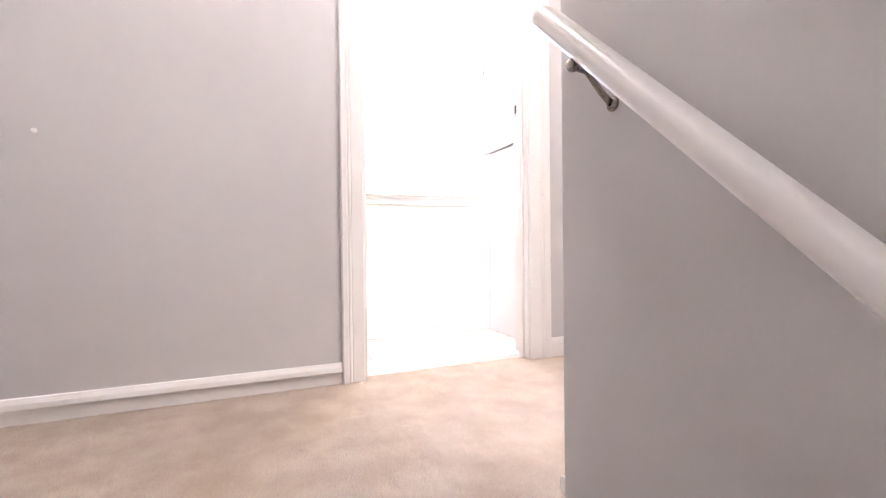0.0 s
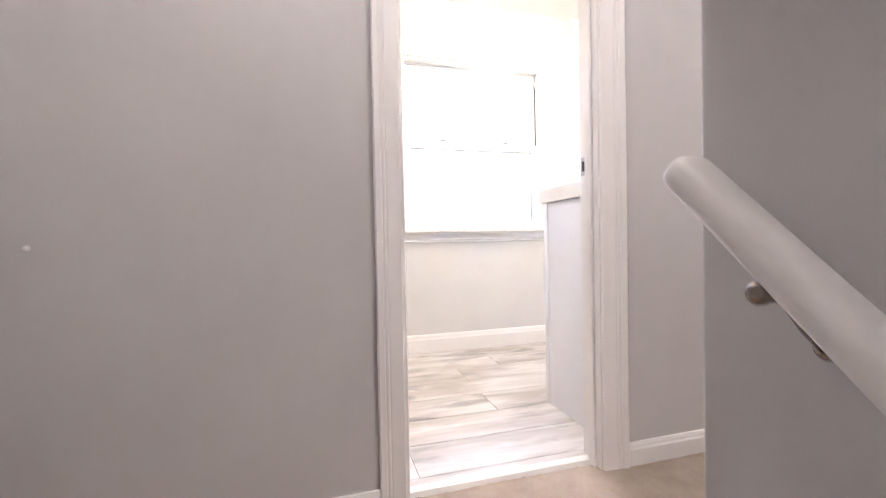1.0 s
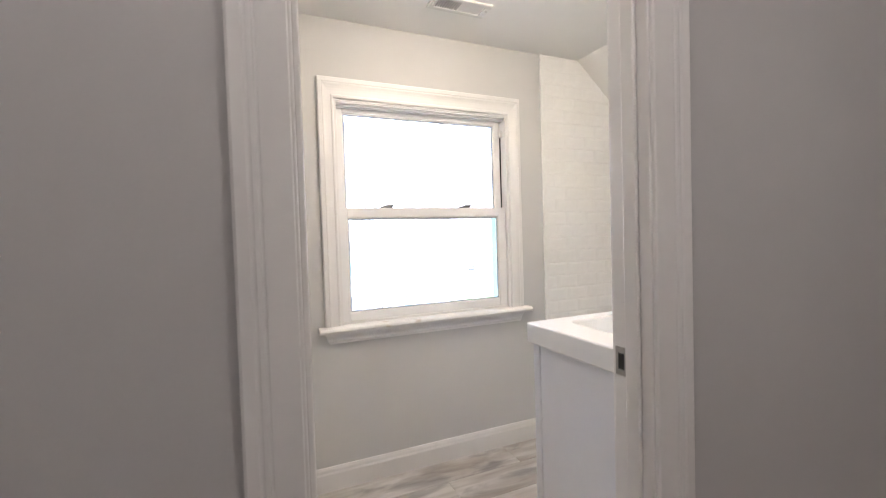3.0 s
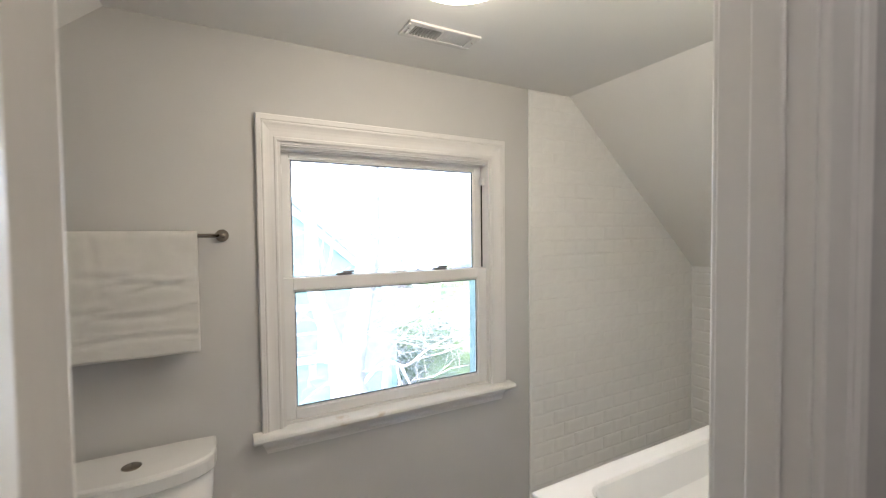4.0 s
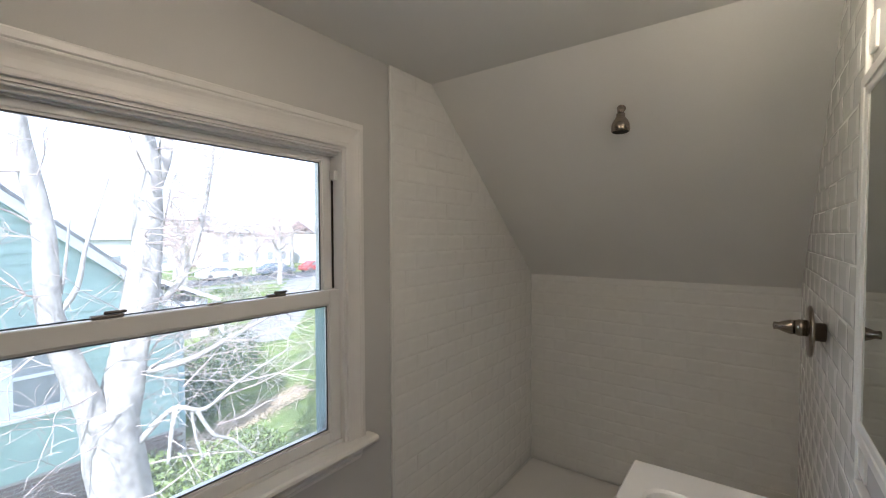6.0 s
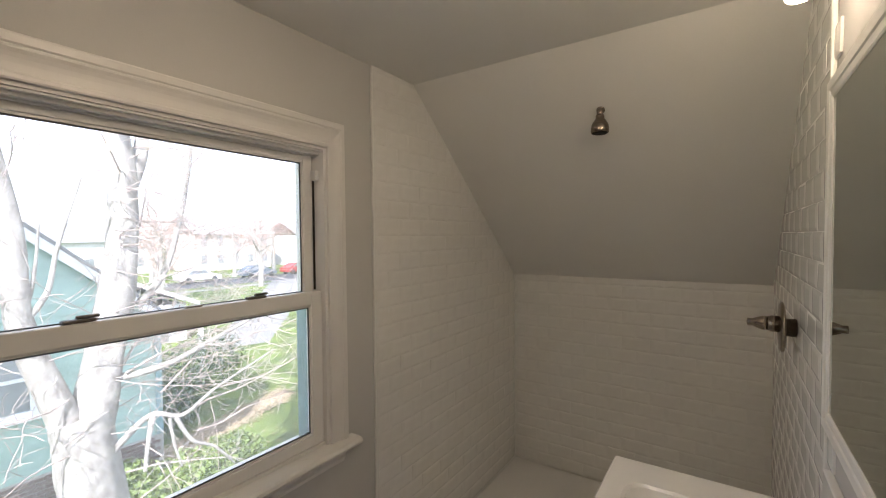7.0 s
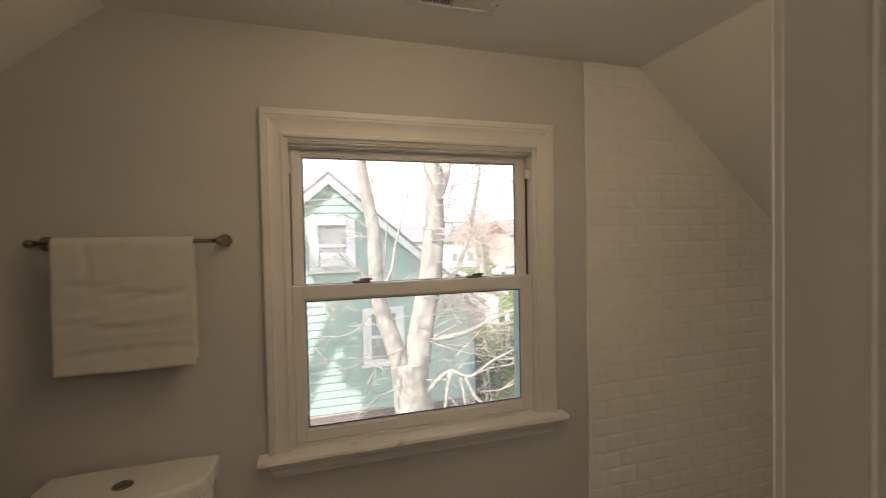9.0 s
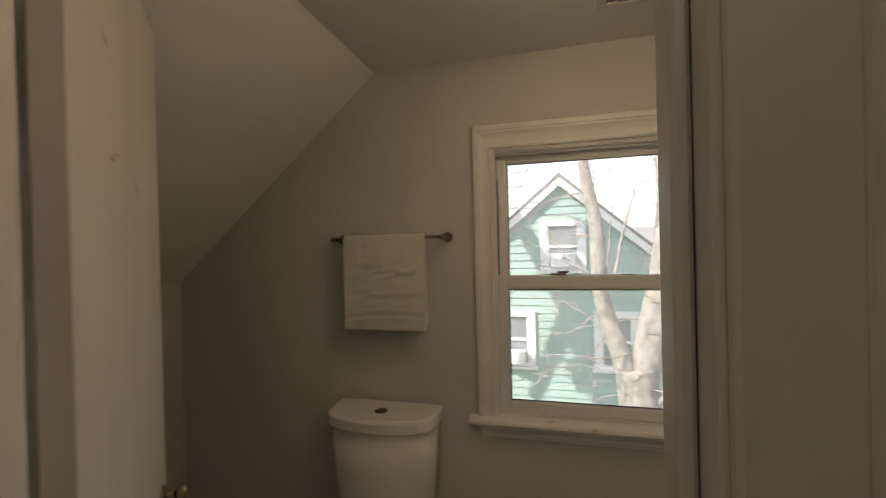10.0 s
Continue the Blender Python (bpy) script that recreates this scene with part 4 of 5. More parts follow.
def lap_boards(parent, x0, x1, z0, z1, y, lap, limit):
    """Clapboards across a wall whose width at each height is cut by limit(z)."""
    z = z0
    while z < z1:
        a0, a1 = limit(z, x0, x1)
        t0, t1 = limit(min(z + lap, z1), x0, x1)
        if a1 - a0 < 0.06:
            break
        b = bmesh.new()
        q = [(a0, y - 0.030, z), (a1, y - 0.030, z), (t1, y - 0.008, min(z + lap, z1) + 0.01), (t0, y - 0.008, min(z + lap, z1) + 0.01),
             (a0, y, z), (a1, y, z), (t1, y, min(z + lap, z1) + 0.01), (t0, y, min(z + lap, z1) + 0.01)]
        vs = [b.verts.new(p) for p in q]
        for f in ((0, 1, 2, 3), (4, 7, 6, 5), (0, 4, 5, 1), (1, 5, 6, 2), (2, 6, 7, 3), (3, 7, 4, 0)):
            b.faces.new([vs[i] for i in f])
        part("clapboard", b, "siding", parent)
        z += lap


def house_window(parent, x0, x1, z0, z1, y, unit, cap=True):
    w = part("window", box(x0 + 0.005, x1 - 0.005, y - 0.002, y + 0.03, z0 + 0.005, z1 - 0.005), "glassdark", parent, "white-framed double-hung window")
    t = 0.15
    for q in ((x0 - t, x0, z0 - t * 0.6, z1 + t), (x1, x1 + t, z0 - t * 0.6, z1 + t), (x0, x1, z1, z1 + t), (x0, x1, z0 - t * 0.6, z0)):
        part("window_frame", box(q[0], q[1], y - 0.06, y - 0.003, q[2], q[3], 0.004, 1), "white", w)
    zm = (z0 + z1) / 2
    part("meeting_rail", box(x0, x1, y - 0.035, y - 0.003, zm - 0.03, zm + 0.03), "white", w)
    part("sash_stile", box(x0, x0 + 0.05, y - 0.03, y - 0.003, z0, z1), "white", w)
    part("sash_stile", box(x1 - 0.05, x1, y - 0.03, y - 0.003, z0, z1), "white", w)
    part("window_sill", box(x0 - t - 0.05, x1 + t + 0.05, y - 0.11, y - 0.004, z0 - t * 0.6 - 0.06, z0 - t * 0.6 - 0.001), "white", w)
    if unit:
        part("air_conditioner", box(x0 + 0.08, x1 - 0.08, y - 0.30, y - 0.04, z0 + 0.001, z0 + 0.31, 0.015), "white", w, "pale window air conditioner")


house = base("house", "green clapboard house with a steep white-trimmed gable", "house", at=(0, 11, GZ))
PX, PZ, HY0, HALF, SL = -0.07, 2.93, 8.5, 3.47, 0.86


def gable(z, x0, x1):
    h = (PZ - z) / SL
    return max(x0, PX - h), min(x1, PX + h)


part("wall", prism([(PX - HALF, GZ), (PX + HALF, GZ), (PX + HALF, PZ - HALF * SL), (PX, PZ - 0.02), (PX - HALF, PZ - HALF * SL)], "y", HY0 + 0.002, HY0 + 8.5), "siding", house)
for s in (-1, 1):
    pts = [(PX, PZ + 0.10), (PX + s * (HALF + 0.4), PZ + 0.10 - (HALF + 0.4) * SL), (PX + s * (HALF + 0.4), PZ + 0.17 - (HALF + 0.4) * SL), (PX, PZ + 0.18)]
    part("roof", prism(pts, "y", HY0 - 0.17, HY0 + 8.8), "roof", house)
    pts = [(PX, PZ + 0.095), (PX + s * (HALF + 0.4), PZ + 0.095 - (HALF + 0.4) * SL), (PX + s * (HALF + 0.4), PZ - 0.10 - (HALF + 0.4) * SL), (PX, PZ - 0.10)]
    part("rake_board", prism(pts, "y", HY0 - 0.16, HY0 - 0.125), "white", house, "white painted rake board")
    part("soffit", prism([(p[0], p[1] - 0.02) for p in pts[:2]] + [(pts[1][0], pts[1][1] - 0.05), (pts[0][0], pts[0][1] - 0.05)], "y", HY0 - 0.1245, HY0 - 0.035), "white", house)
    part("corner_board", box(PX + s * (HALF - 0.06) - 0.06, PX + s * (HALF - 0.06) + 0.06, HY0 - 0.05, HY0 - 0.0305, -2.45, PZ - HALF * SL - 0.05), "teal", house)
part("foundation", box(PX - HALF - 0.01, PX + HALF + 0.01, HY0 - 0.015, HY0 + 0.0015, GZ, -2.46), "mortar", house)
house_window(house, -0.37, 0.35, 0.95, 1.89, HY0 - 0.03, True)
house_window(house, -1.47, -0.82, -1.30, -0.22, HY0 - 0.03, True)
house_window(house, 0.78, 1.46, -1.30, -0.22, HY0 - 0.03, False)
lap_boards(house, PX - HALF, PX + HALF, -2.45, PZ, HY0, 0.178, gable)

garage = base("garage", "low pale garage with a white roof edge", "garage", at=(6.5, 23, GZ))
part("wall", box(4.2, 9.2, 20.0, 26.0, GZ, -1.45), "white", garage)
part("roof", prism([(3.8, -1.50), (6.7, -0.25), (9.6, -1.50), (9.6, -1.38), (6.7, -0.1), (3.8, -1.38)], "y", 19.6, 26.4), "roof", garage)
part("rake_board", prism([(6.7, -0.12), (9.6, -1.40), (9.6, -1.58), (6.7, -0.30)], "y", 19.54, 19.598), "white", garage)
part("door", box(5.0, 8.4, 19.95, 19.998, GZ + 0.02, -1.75), "concrete", garage)
post = base("post", "white painted garden post", "post", at=(7.2, 14.6, GZ))
part("shaft", box(7.13, 7.27, 14.53, 14.67, GZ, -1.55, 0.01), "white", post)
part("post_cap", box(7.09, 7.31, 14.49, 14.71, -1.549, -1.50, 0.012), "white", post)


def leaf_cloud(n, c, r, size, seed, low=-1.0):
    rng = random.Random(seed)
    verts, faces = [], []
    for _ in range(n):
        while True:
            p = Vector((rng.uniform(-1, 1), rng.uniform(-1, 1), rng.uniform(low, 1)))
            if p.length < 1 and p.length > 0.35 * rng.random():
                break
        k = 1 + 0.35 * noise.noise(p * 2.2 + Vector((seed, 0, 0)))
        q = Vector((c[0] + p.x * r[0] * k, c[1] + p.y * r[1] * k, c[2] + p.z * r[2] * k))
        a, b2 = Vector((rng.gauss(0, 1), rng.gauss(0, 1), rng.gauss(0, 1))).normalized(), Vector((rng.gauss(0, 1), rng.gauss(0, 1), rng.gauss(0, 1))).normalized()
        s = size * rng.uniform(0.6, 1.4)
        i = len(verts)
        verts += [q - a * s, q + b2 * s * 0.5, q + a * s, q - b2 * s * 0.5]
        faces.append((i, i + 1, i + 2, i + 3))
    bm = bmesh.new()
    vs = [bm.verts.new(v) for v in verts]
    for f in faces:
        bm.faces.new([vs[i] for i in f])
    return bm


for i, (x, y, r, h, m) in enumerate(((5.0, 11.6, 1.0, 1.0, "leaf"), (6.3, 12.9, 1.1, 0.95, "leaf"), (7.6, 14.2, 0.9, 0.8, "leaf"), (4.4, 10.4, 0.7, 0.75, "leaf"), (13.6, 25.5, 1.5, 1.2, "leaf"),
                                     (3.1, 6.6, 0.75, 0.55, "lightleaf"), (4.2, 7.2, 0.6, 0.4, "lightleaf"), (2.4, 7.6, 0.55, 0.45, "lightleaf"))):
    word = "dense dark green garden shrub" if m == "leaf" else "loose yellow-green garden shrub below the window"
    sh = base("shrub", word, "shrub", "garden shrubs", at=(x, y, GZ))
    part("stem", tube([(x, y, GZ), (x + 0.05, y, GZ + h * 0.6)], [0.05, 0.03], 6), "twig", sh)
    part("leaves", leaf_cloud(1600, (x, y, GZ + h * 0.75), (r, r, h), 0.055, 10 + i, -0.8), m, sh)


def grow(bm, start, direction, length, radius, depth, rng, droop=0.0):
    pts, rad = [Vector(start)], [radius]
    d = Vector(direction).normalized()
    n = 6 if depth > 1 else 5
    for i in range(n):
        d = (d + Vector((rng.gauss(0, 0.24), rng.gauss(0, 0.24), rng.gauss(0.0, 0.20) - droop))).normalized()
        pts.append(pts[-1] + d * length / n)
        rad.append(max(0.002, radius * (1 - 0.85 * (i + 1) / n)))
    tube(pts, rad, 6 if depth > 1 else 5, bm)
    if depth > 0:
        for _ in range(rng.randint(3, 5)):
            i = rng.randint(1, n - 1)
            side = (d.cross(Vector((rng.gauss(0, 1), rng.gauss(0, 1), rng.gauss(0, 1))))).normalized()
            grow(bm, pts[i], (pts[i] - pts[i - 1]).normalized() * 0.8 + side * 0.75, length * rng.uniform(0.4, 0.65), rad[i] * 0.6, depth - 1, rng, droop)


tree = base("tree", "bare pale-barked tree forking into two stems", "tree", at=(0.75, 2.85, GZ))
def curve(points, n=5):
    pts = [Vector(p) for p in points]
    out = []
    for i in range(len(pts) - 1):
        p0, p1, p2, p3 = pts[max(i - 1, 0)], pts[i], pts[i + 1], pts[min(i + 2, len(pts) - 1)]
        for k in range(n):
            t = k / n
            out.append(0.5 * ((2 * p1) + (p2 - p0) * t + (2 * p0 - 5 * p1 + 4 * p2 - p3) * t * t + (3 * p1 - p0 - 3 * p2 + p3) * t ** 3))
    out.append(pts[-1])
    return out


def stem(name, points, r0, r1, mat="bark", n=24):
    c = curve(points, 16 if r0 > 0.1 else 6)
    return part(name, tube(c, [r0 + (r1 - r0) * (i / (len(c) - 1)) ** 0.7 for i in range(len(c))], n, None, 0.16), mat, tree, smooth=True)


stem("trunk", [(0.80, 2.85, GZ), (0.74, 2.85, -2.0), (0.66, 2.84, -0.8), (0.58, 2.82, -0.1), (0.54, 2.80, 0.24)], 0.27, 0.18)
stem("stem", [(0.57, 2.81, -0.05), (0.70, 2.83, 0.6), (0.84, 2.86, 1.3), (0.88, 2.88, 2.0), (0.86, 2.92, 2.6), (0.98, 3.0, 3.6), (1.0, 3.1, 5.0), (1.15, 3.1, 7.0), (0.95, 3.1, 9.5)], 0.165, 0.035)
stem("stem", [(0.55, 2.80, -0.05), (0.36, 2.78, 0.5), (0.22, 2.76, 1.0), (0.20, 2.76, 1.6), (0.10, 2.74, 2.2), (0.02, 2.7, 3.0), (-0.2, 2.6, 4.6), (-0.1, 2.6, 6.4), (-0.5, 2.6, 9.2)], 0.112, 0.022)
stem("limb", [(0.88, 2.88, 1.9), (1.02, 2.92, 2.25), (1.10, 2.98, 2.7), (1.35, 3.1, 3.6)], 0.085, 0.03)
stem("limb", [(0.22, 2.76, 0.95), (0.36, 2.72, 1.18), (0.42, 2.70, 1.5), (0.55, 2.65, 2.0)], 0.028, 0.008)
stem("limb", [(0.24, 2.76, 1.0), (0.30, 2.74, 1.3), (0.33, 2.70, 1.7)], 0.022, 0.006)
stem("limb", [(0.95, 2.85, 1.0), (1.15, 2.85, 1.25), (1.28, 2.85, 1.65), (1.42, 2.9, 2.3), (1.5, 3.0, 3.0)], 0.034, 0.010)
stem("limb", [(0.76, 2.78, 0.45), (1.05, 2.60, 0.52), (1.35, 2.50, 0.66), (1.8, 2.45, 0.84), (2.4, 2.5, 1.05)], 0.034, 0.008)
stem("limb", [(0.70, 2.72, -0.1), (0.90, 2.55, 0.16), (1.10, 2.45, 0.12), (1.35, 2.40, 0.28), (1.9, 2.4, 0.48)], 0.030, 0.007)
stem("limb", [(1.05, 2.47, 0.12), (1.15, 2.42, -0.10), (1.32, 2.40, -0.22), (1.5, 2.42, -0.45)], 0.020, 0.008)
stem("limb", [(0.92, 2.54, 0.16), (0.86, 2.48, 0.0), (0.82, 2.45, -0.22)], 0.024, 0.012)
stem("limb", [(1.02, 2.50, 0.13), (1.03, 2.46, -0.08), (1.08, 2.45, -0.3)], 0.016, 0.008)
rng = random.Random(4)
b = bmesh.new()
for st, di, L, r, dep in (((0.80, 2.70, 0.5), (1, -0.3, 0.15), 1.5, 0.016, 2), ((1.3, 2.5, 0.64), (1, 0.05, 0.1), 1.3, 0.014, 2), ((1.1, 2.45, 0.12), (1, 0, 0.25), 1.4, 0.014, 2),
                          ((1.35, 2.4, 0.28), (1, 0.1, -0.1), 1.1, 0.012, 2), ((0.88, 2.85, 1.1), (1, -0.2, 0.3), 1.5, 0.015, 2), ((0.86, 2.85, 1.5), (1, -0.5, 0.5), 1.2, 0.012, 2),
                          ((0.9, 2.88, 2.0), (-0.6, -0.5, 0.6), 1.0, 0.012, 2), ((0.25, 2.75, 1.1), (-1, -0.3, 0.2), 1.1, 0.013, 2), ((0.2, 2.74, 1.6), (-0.8, -0.4, 0.5), 1.1, 0.012, 2),
                          ((0.45, 2.70, 0.4), (-1, -0.5, -0.1), 0.9, 0.012, 2), ((0.35, 2.72, 0.7), (0.4, -0.8, 0.3), 0.7, 0.008, 1), ((0.68, 2.7, 0.2), (-0.8, -0.7, 0.0), 0.8, 0.009, 1),
                          ((0.75, 2.7, 0.9), (-0.7, -0.6, 0.3), 0.8, 0.009, 2), ((1.2, 2.85, 1.4), (0.9, 0.0, 0.6), 1.4, 0.014, 2), ((1.4, 2.9, 2.2), (0.6, 0, 0.8), 1.0, 0.01, 2),
                          ((0.1, 2.72, 2.2), (-0.7, -0.2, 0.7), 1.2, 0.014, 2), ((0.15, 2.74, 1.9), (0.5, -0.5, 0.7), 0.9, 0.01, 2), ((0.9, 2.7, -0.1), (1, -0.3, -0.25), 1.1, 0.01, 2),
                          ((0.6, 2.65, -0.5), (1, -0.4, 0.1), 1.3, 0.012, 2), ((1.8, 2.45, 0.84), (1, 0.2, -0.15), 1.0, 0.009, 1),
                          ((1.0, 2.6, 0.3), (1, -0.1, 0.0), 1.6, 0.013, 2), ((1.2, 2.45, -0.05), (1, 0.1, -0.15), 1.3, 0.011, 2), ((0.75, 2.75, -0.3), (1, -0.25, -0.1), 1.6, 0.013, 2),
                          ((0.95, 2.85, 0.9), (1, -0.1, 0.05), 1.6, 0.012, 2), ((0.9, 2.86, 1.7), (0.8, -0.3, 0.3), 1.4, 0.012, 2), ((0.9, 2.9, 2.3), (0.9, -0.2, 0.2), 1.4, 0.012, 2),
                          ((0.85, 2.85, 1.5), (-0.6, -0.7, 0.3), 0.9, 0.010, 2), ((0.3, 2.75, 0.85), (-1, -0.4, -0.2), 1.0, 0.010, 2), ((0.5, 2.7, 0.0), (-1, -0.4, -0.15), 1.0, 0.010, 2),
                          ((1.1, 3.0, 2.7), (0.9, 0, 0.1), 1.6, 0.014, 2), ((0.15, 2.74, 2.0), (-0.9, -0.3, 0.1), 1.3, 0.012, 2), ((1.0, 3.0, 4.0), (-0.7, 0, -0.5), 1.8, 0.014, 2)) + tuple(
        ((rng.uniform(0.6, 1.2) if k % 2 else rng.uniform(-0.3, 0.1), 2.9, 3.2 + 0.28 * k), (rng.gauss(0, 1), rng.gauss(0, 0.8), 0.6), 2.8, 0.10, 2) for k in range(24)):
    grow(b, st, di, L, r * 0.62, dep, rng)
for k in range(48):
    side = 1 if k % 7 else -1
    z = rng.uniform(0.0, 2.6)
    grow(b, (0.62 + 0.12 * z if side > 0 else 0.42 - 0.12 * z, 2.75, z), (side, rng.gauss(-0.2, 0.3), rng.gauss(0.12, 0.2)), rng.uniform(0.7, 1.4), 0.0046, 2, rng)
tw2 = part("twigs", b, "twig", tree)
tw2["kind"] = "stuff"


# A tall unseen tree, added past the window's edge to shade the green house.
shade = base("tree", "tall unseen shade tree with a leaning trunk and dense crown, added beside the house", "tree", at=(-4.3, 4.0, GZ))
for word, pts, r0, r1 in (("trunk", [(-4.25, 4.0, GZ), (-4.3, 4.0, 0.0), (-4.3, 4.0, 3.2), (-4.45, 4.0, 4.8), (-5.25, 4.0, 6.6), (-6.2, 4.0, 8.4), (-6.9, 4.0, 10.0)], 0.38, 0.13),
                          ("limb", [(-5.1, 4.0, 6.3), (-5.6, 3.95, 5.6), (-6.15, 3.9, 4.5)], 0.17, 0.09),
                          ("limb", [(-4.4, 4.0, 4.6), (-3.7, 4.0, 5.8), (-3.2, 4.0, 7.4), (-3.0, 4.0, 9.2)], 0.22, 0.06)):
    c = curve(pts)
    part(word, tube(c, [r0 + (r1 - r0) * i / (len(c) - 1) for i in range(len(c))], 14, None, 0.1), "bark", shade, smooth=True)
part("crown", leaf_cloud(13000, (-2.75, 4.0, 6.7), (1.5, 1.1, 2.7), 0.13, 77), "leaf", shade)
part("crown", leaf_cloud(10000, (-3.5, 4.0, 5.1), (1.3, 1.0, 1.6), 0.13, 78), "leaf", shade)


def far_tree(x, y, h, r, seed, mat):
    t = base("tree", "distant bare street tree with reddish twigs", "tree", "street trees", at=(x, y, GZ))
    part("trunk", tube([(x, y, GZ), (x + 0.1, y, GZ + h * 0.3), (x, y, GZ + h * 0.7)], [0.28, 0.2, 0.05], 8), "bark", t)
    rg = random.Random(seed)
    bm = bmesh.new()
    for _ in range(7):
        z = GZ + h * rg.uniform(0.25, 0.6)
        grow(bm, (x, y, z), (rg.gauss(0, 1), rg.gauss(0, 1), 0.9), h * 0.45, 0.09, 1, rg)
    part("branches", bm, "bark", t)
    c = part("crown", leaf_cloud(4200, (x, y, GZ + h * 0.66), (r, r, h * 0.36), 0.055, seed), mat, t)


for i, (x, y, h, r) in enumerate(((13.5, 33, 7.5, 2.6), (24, 37, 8.5, 3.0), (33, 52, 10, 3.6), (22, 55, 10, 3.5), (44, 56, 11, 4.0), (6, 50, 11, 4.0), (60, 58, 11, 4.0), (-14, 40, 11, 3.6), (17, 42, 8.5, 3.0), (28.5, 49.5, 9, 3.2), (37, 54, 9.5, 3.4), (20, 51, 9, 3.2))):
    far_tree(x, y, h, r, 30 + i, "rust" if i != 3 else "leaf")


def far_house(x, y, w, dp, h, mat, label):
    g = base("house", label, "house", "houses across the street", at=(x, y, GZ))
    part("wall", box(x, x + w, y, y + dp, GZ, GZ + h), mat, g)
    part("roof", prism([(y - 0.5, GZ + h), (y + dp / 2, GZ + h + 2.6), (y + dp + 0.5, GZ + h), (y + dp / 2, GZ + h + 2.3)], "x", x - 0.5, x + w + 0.5), "roof", g)
    n = int(w / 2.4)
    for k in range(n):
        for lv in range(int(h // 2.6)):
            xx, zz = x + (k + 0.5) * w / n, GZ + 1.0 + lv * 2.7
            wdw = part("window", box(xx - 0.45, xx + 0.45, y - 0.03, y - 0.002, zz, zz + 1.3), "glassdark", g)
            part("window_frame", box(xx - 0.55, xx + 0.55, y - 0.06, y - 0.031, zz + 1.3, zz + 1.42), "white", wdw)


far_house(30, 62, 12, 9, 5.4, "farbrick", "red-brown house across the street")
far_house(46, 60, 11, 9, 5.2, "white", "white house across the street")
far_house(12, 66, 14, 9, 4.4, "white", "low pale house across the street")


def car(x, y, mat, label):
    c = base("car", label, "car", "parked cars", at=(x, y, GZ))
    z = GZ + 0.02
    pts = [(x, z + 0.30), (x + 4.3, z + 0.30), (x + 4.35, z + 0.75), (x + 3.3, z + 0.92), (x + 2.7, z + 1.42), (x + 1.2, z + 1.45), (x + 0.5, z + 0.95), (x - 0.05, z + 0.85)]
    part("body", prism(pts, "y", y, y + 1.7, 0.05), mat, c)
    part("side_window", prism([(x + 0.75, z + 0.98), (x + 3.0, z + 0.98), (x + 2.6, z + 1.34), (x + 1.25, z + 1.36)], "y", y - 0.012, y - 0.001), "glassdark", c)
    for wx in (x + 0.8, x + 3.5):
        for wy in (y - 0.02, y + 1.52):
            part("wheel", lathe([(0, 0), (0.31, 0), (0.32, 0.03), (0.32, 0.17), (0.31, 0.2), (0, 0.2)], pose(wx, wy + 0.2, z + 0.32, 90, 0, 0), 18), "tyre", c)


car(27.5, 45.6, "car", "dark blue parked car")
car(33.5, 45.8, "redcar", "dark red parked car")
car(20.5, 45.6, "white", "white parked car on the street")

litter = bmesh.new()
lr = random.Random(21)
for _ in range(2600):
    x, y = lr.uniform(2.0, 14.0), lr.uniform(4.5, 18.0)
    if noise.noise(Vector((x * 0.5, y * 0.5, 2.0))) < -0.05:
        continue
    a, w = lr.uniform(0, 6.3), lr.uniform(0.03, 0.07)
    c, sn = math.cos(a) * w, math.sin(a) * w
    z = GZ + 0.012 + lr.uniform(0, 0.02)
    litter.faces.new([litter.verts.new(p) for p in ((x - c, y - sn, z), (x + sn * 0.5, y - c * 0.5, z + 0.02), (x + c, y + sn, z), (x - sn * 0.5, y + c * 0.5, z + 0.015))])
for _ in range(3000):
    f = lr.random()
    x, y = 3.5 + 4.0 * f + lr.gauss(0, 0.12), 8.8 + 1.25 * f + lr.gauss(0, 0.24)
    a, w = lr.uniform(0, 6.3), lr.uniform(0.03, 0.07)
    c, sn = math.cos(a) * w, math.sin(a) * w
    z = GZ + 0.012 + lr.uniform(0, 0.02)
    litter.faces.new([litter.verts.new(p) for p in ((x - c, y - sn, z), (x + sn * 0.5, y - c * 0.5, z + 0.02), (x + c, y + sn, z), (x - sn * 0.5, y + c * 0.5, z + 0.015))])
tagged(part("fallen_leaves", litter, "dry"), "pale dry leaves scattered over the lawn", "leaves", kind="stuff")

# ---- pieces: bricks, tiles and floor planks ----
me = finish(box(-0.10, 0.10, -0.02, 0.0, 0.0, 0.062, 0.004, 1), "brick", "brick")
for r in range(9):
    for i in range(33):
        x = PX - HALF + 0.11 + i * 0.212 + (0.106 if r % 2 else 0)
        if x > PX + HALF - 0.1:
            continue
        ob = new("brick", me)
        ob.location = (x, HY0 - 0.0155, GZ + 0.03 + r * 0.076)
        ob.parent = house
        ob.matrix_parent_inverse = house.matrix_world.inverted()

TW_, TH_, GAP = 0.1508, 0.0748, 0.0010


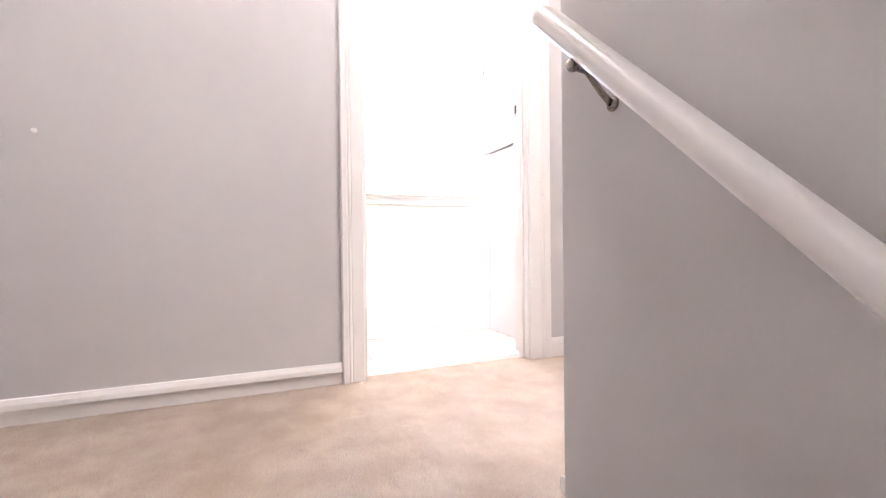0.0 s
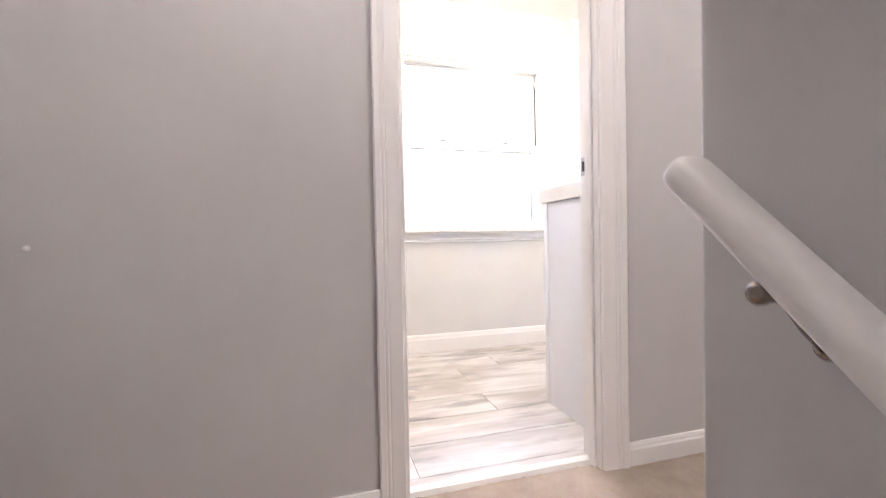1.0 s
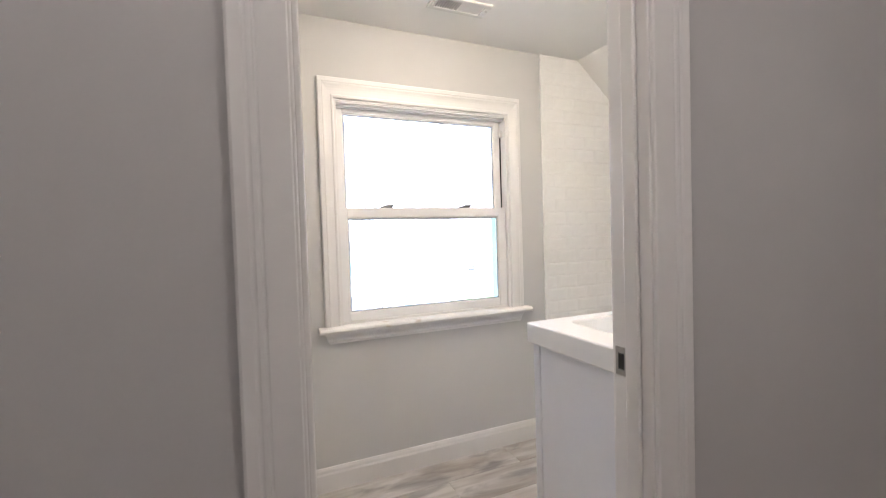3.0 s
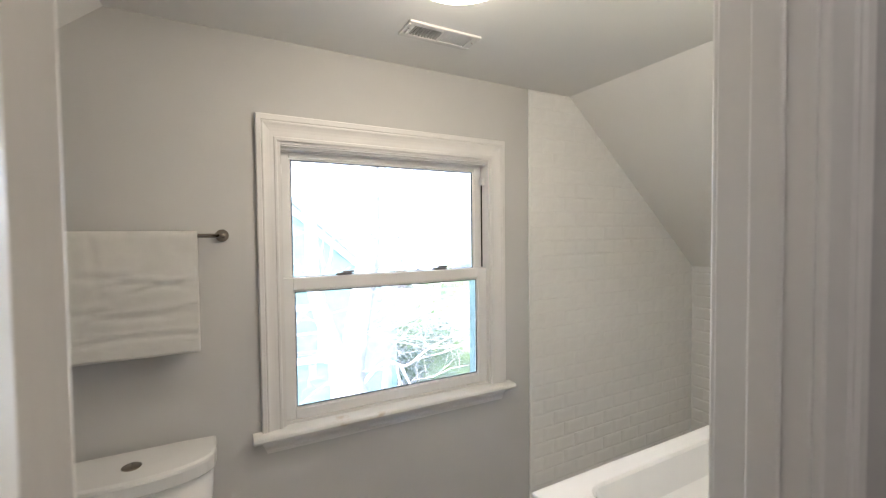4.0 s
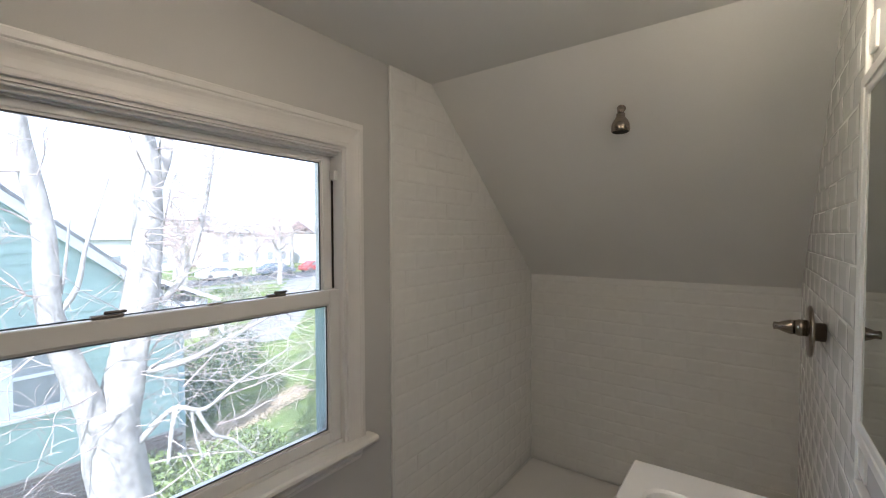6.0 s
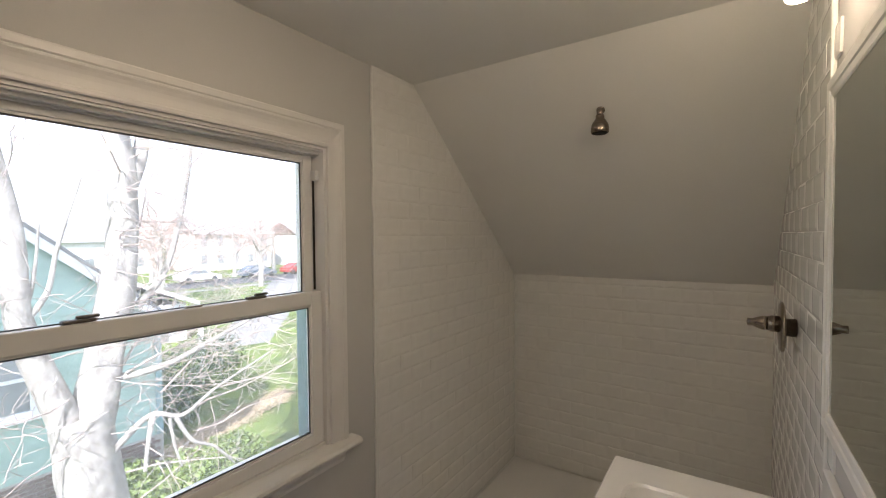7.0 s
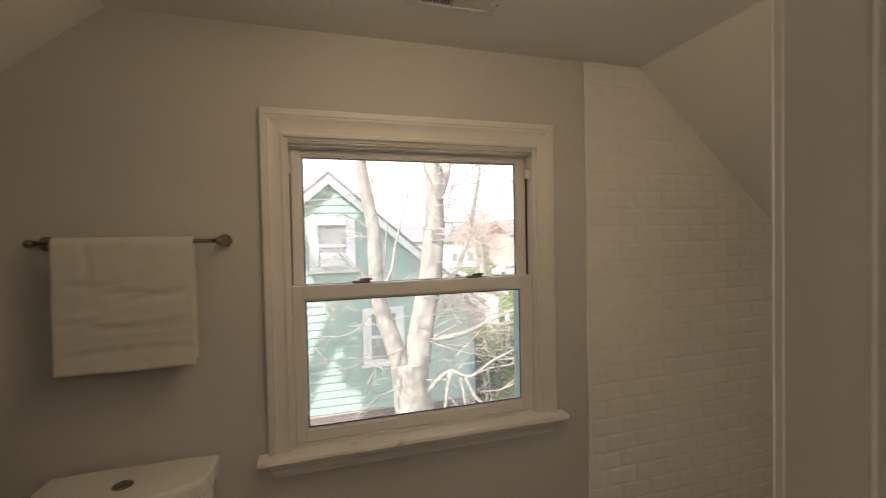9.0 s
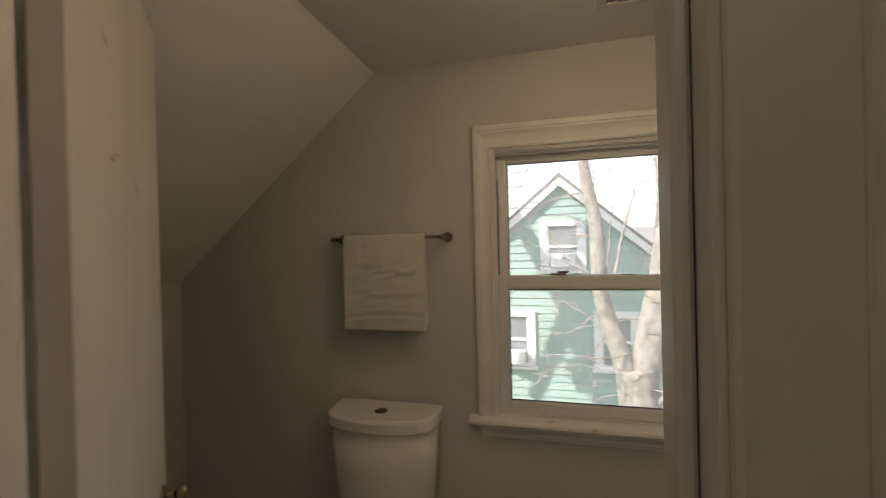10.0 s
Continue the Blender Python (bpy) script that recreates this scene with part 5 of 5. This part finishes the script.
def tile_mesh(w, h, side=1.0):
    """A glazed tile: flat field, broad bevelled edges; local face towards -y, origin at its lower left."""
    bm = bmesh.new()
    e = 0.0125
    levels = [(0.0, 0.0), (0.0002, -0.0052), (0.0012, -0.0057), (0.0105, -0.0074), (e, -0.0076)]
    rings = []
    for i, y in levels:
        k = i * side
        rings.append([bm.verts.new(p) for p in ((k, y, i), (w - k, y, i), (w - k, y, h - i), (k, y, h - i))])
    for a, c in zip(rings, rings[1:]):
        for k in range(4):
            bm.faces.new((a[k], a[(k + 1) % 4], c[(k + 1) % 4], c[k]))
    bm.faces.new(rings[-1])
    return finish(bm, "tile", "tile")


flush, halff = tile_mesh(TW_ + 0.001, TH_, 2.2), tile_mesh(TW_ / 2 - GAP / 2 + 0.001, TH_, 2.2)
trng = random.Random(11)


def lay_tiles(parent, start, along, turn, length, z0, top, whole, part_tile):
    """Half-bond rows; top(s) gives the height to which the wall is tiled at distance s."""
    n, z = 0, z0
    while z < CEIL:
        s = 0.0
        first = n % 2 == 1
        while s < length - 0.01:
            me2, w = (part_tile, TW_ / 2 - GAP / 2) if first and s == 0.0 else (whole, TW_)
            if z < max(top(s), top(min(s + w, length))) - 0.004:
                ob = new("tile", me2)
                p = Vector(start) + Vector(along) * s
                ob.matrix_basis = pose(p.x, p.y, z, max(-1.3, min(1.3, trng.gauss(0, 0.8))), trng.gauss(0, 0.05), turn + max(-0.35, min(0.35, trng.gauss(0, 0.18))))
                ob.parent = parent
            s += w + GAP
        z += TH_ + GAP
        n += 1


def roofline(x):
    return CEIL if x < BX1 else CEIL - (x - BX1) * (CEIL - KR) / (WR - BX1)


b = box(0.750, WR, -0.0050, -0.0002, 0.0, CEIL)
part("tile_backing", b, "grout", wall_north)
part("tile_backing", box(0.750, WR, YB + 0.0002, YB + 0.0050, 0.0, CEIL), "grout", wall_south)
part("edge_tile_trim", box(0.738, 0.7515, -0.0125, -0.0002, 0.0, CEIL - 0.0005, 0.004), "tile", wall_north)
part("edge_tile_trim", box(0.738, 0.7515, YB + 0.0002, YB + 0.0125, 0.0, CEIL - 0.0005, 0.004), "tile", wall_south)
part("tile_backing", box(WR - 0.0050, WR - 0.0002, YB + 0.0065, -0.0065, 0.0, KR + 0.02), "grout", wall_east)
lay_tiles(wall_north, (0.754, 0.0, 0), (1, 0, 0), 0, WR - 0.754, 0.037, lambda s: roofline(0.754 + s), flush, halff)
lay_tiles(wall_east, (WR, -0.010, 0), (0, -1, 0), -90, -YB - 0.02, 0.037, lambda s: KR, flush, halff)
lay_tiles(wall_south, (WR, YB, 0), (-1, 0, 0), 180, WR - 0.754, 0.037, lambda s: roofline(WR - s), flush, halff)

PW = 0.2
plank_cache = {}
prng = random.Random(5)
for r in range(8):
    y1 = 0.012 - PW * r
    y0 = max(y1 - PW, -1.436)
    if y1 - y0 < 0.02:
        continue
    first = {0: 0.42, 1: 0.0, 2: -0.26, 3: 0.35, 4: -0.27, 5: 0.1, 6: 0.5, 7: -0.1}[r]
    xs = [first + k * 1.2 for k in range(-3, 4)]
    for a in xs:
        x0, x1 = max(a, WL + 0.001), min(a + 1.2, 0.764)
        if x1 - x0 < 0.03:
            continue
        key = (round(x1 - x0, 3), round(y1 - y0, 3))
        if key not in plank_cache:
            plank_cache[key] = finish(box(0.0012, key[0] - 0.0012, 0.0012, key[1] - 0.0012, -0.006, 0.0, 0.0012, 1), "floor_plank", "plank")
        ob = new("floor_plank", plank_cache[key])
        ob.location = (x0, y0, 0.0)
        ob.parent = floor
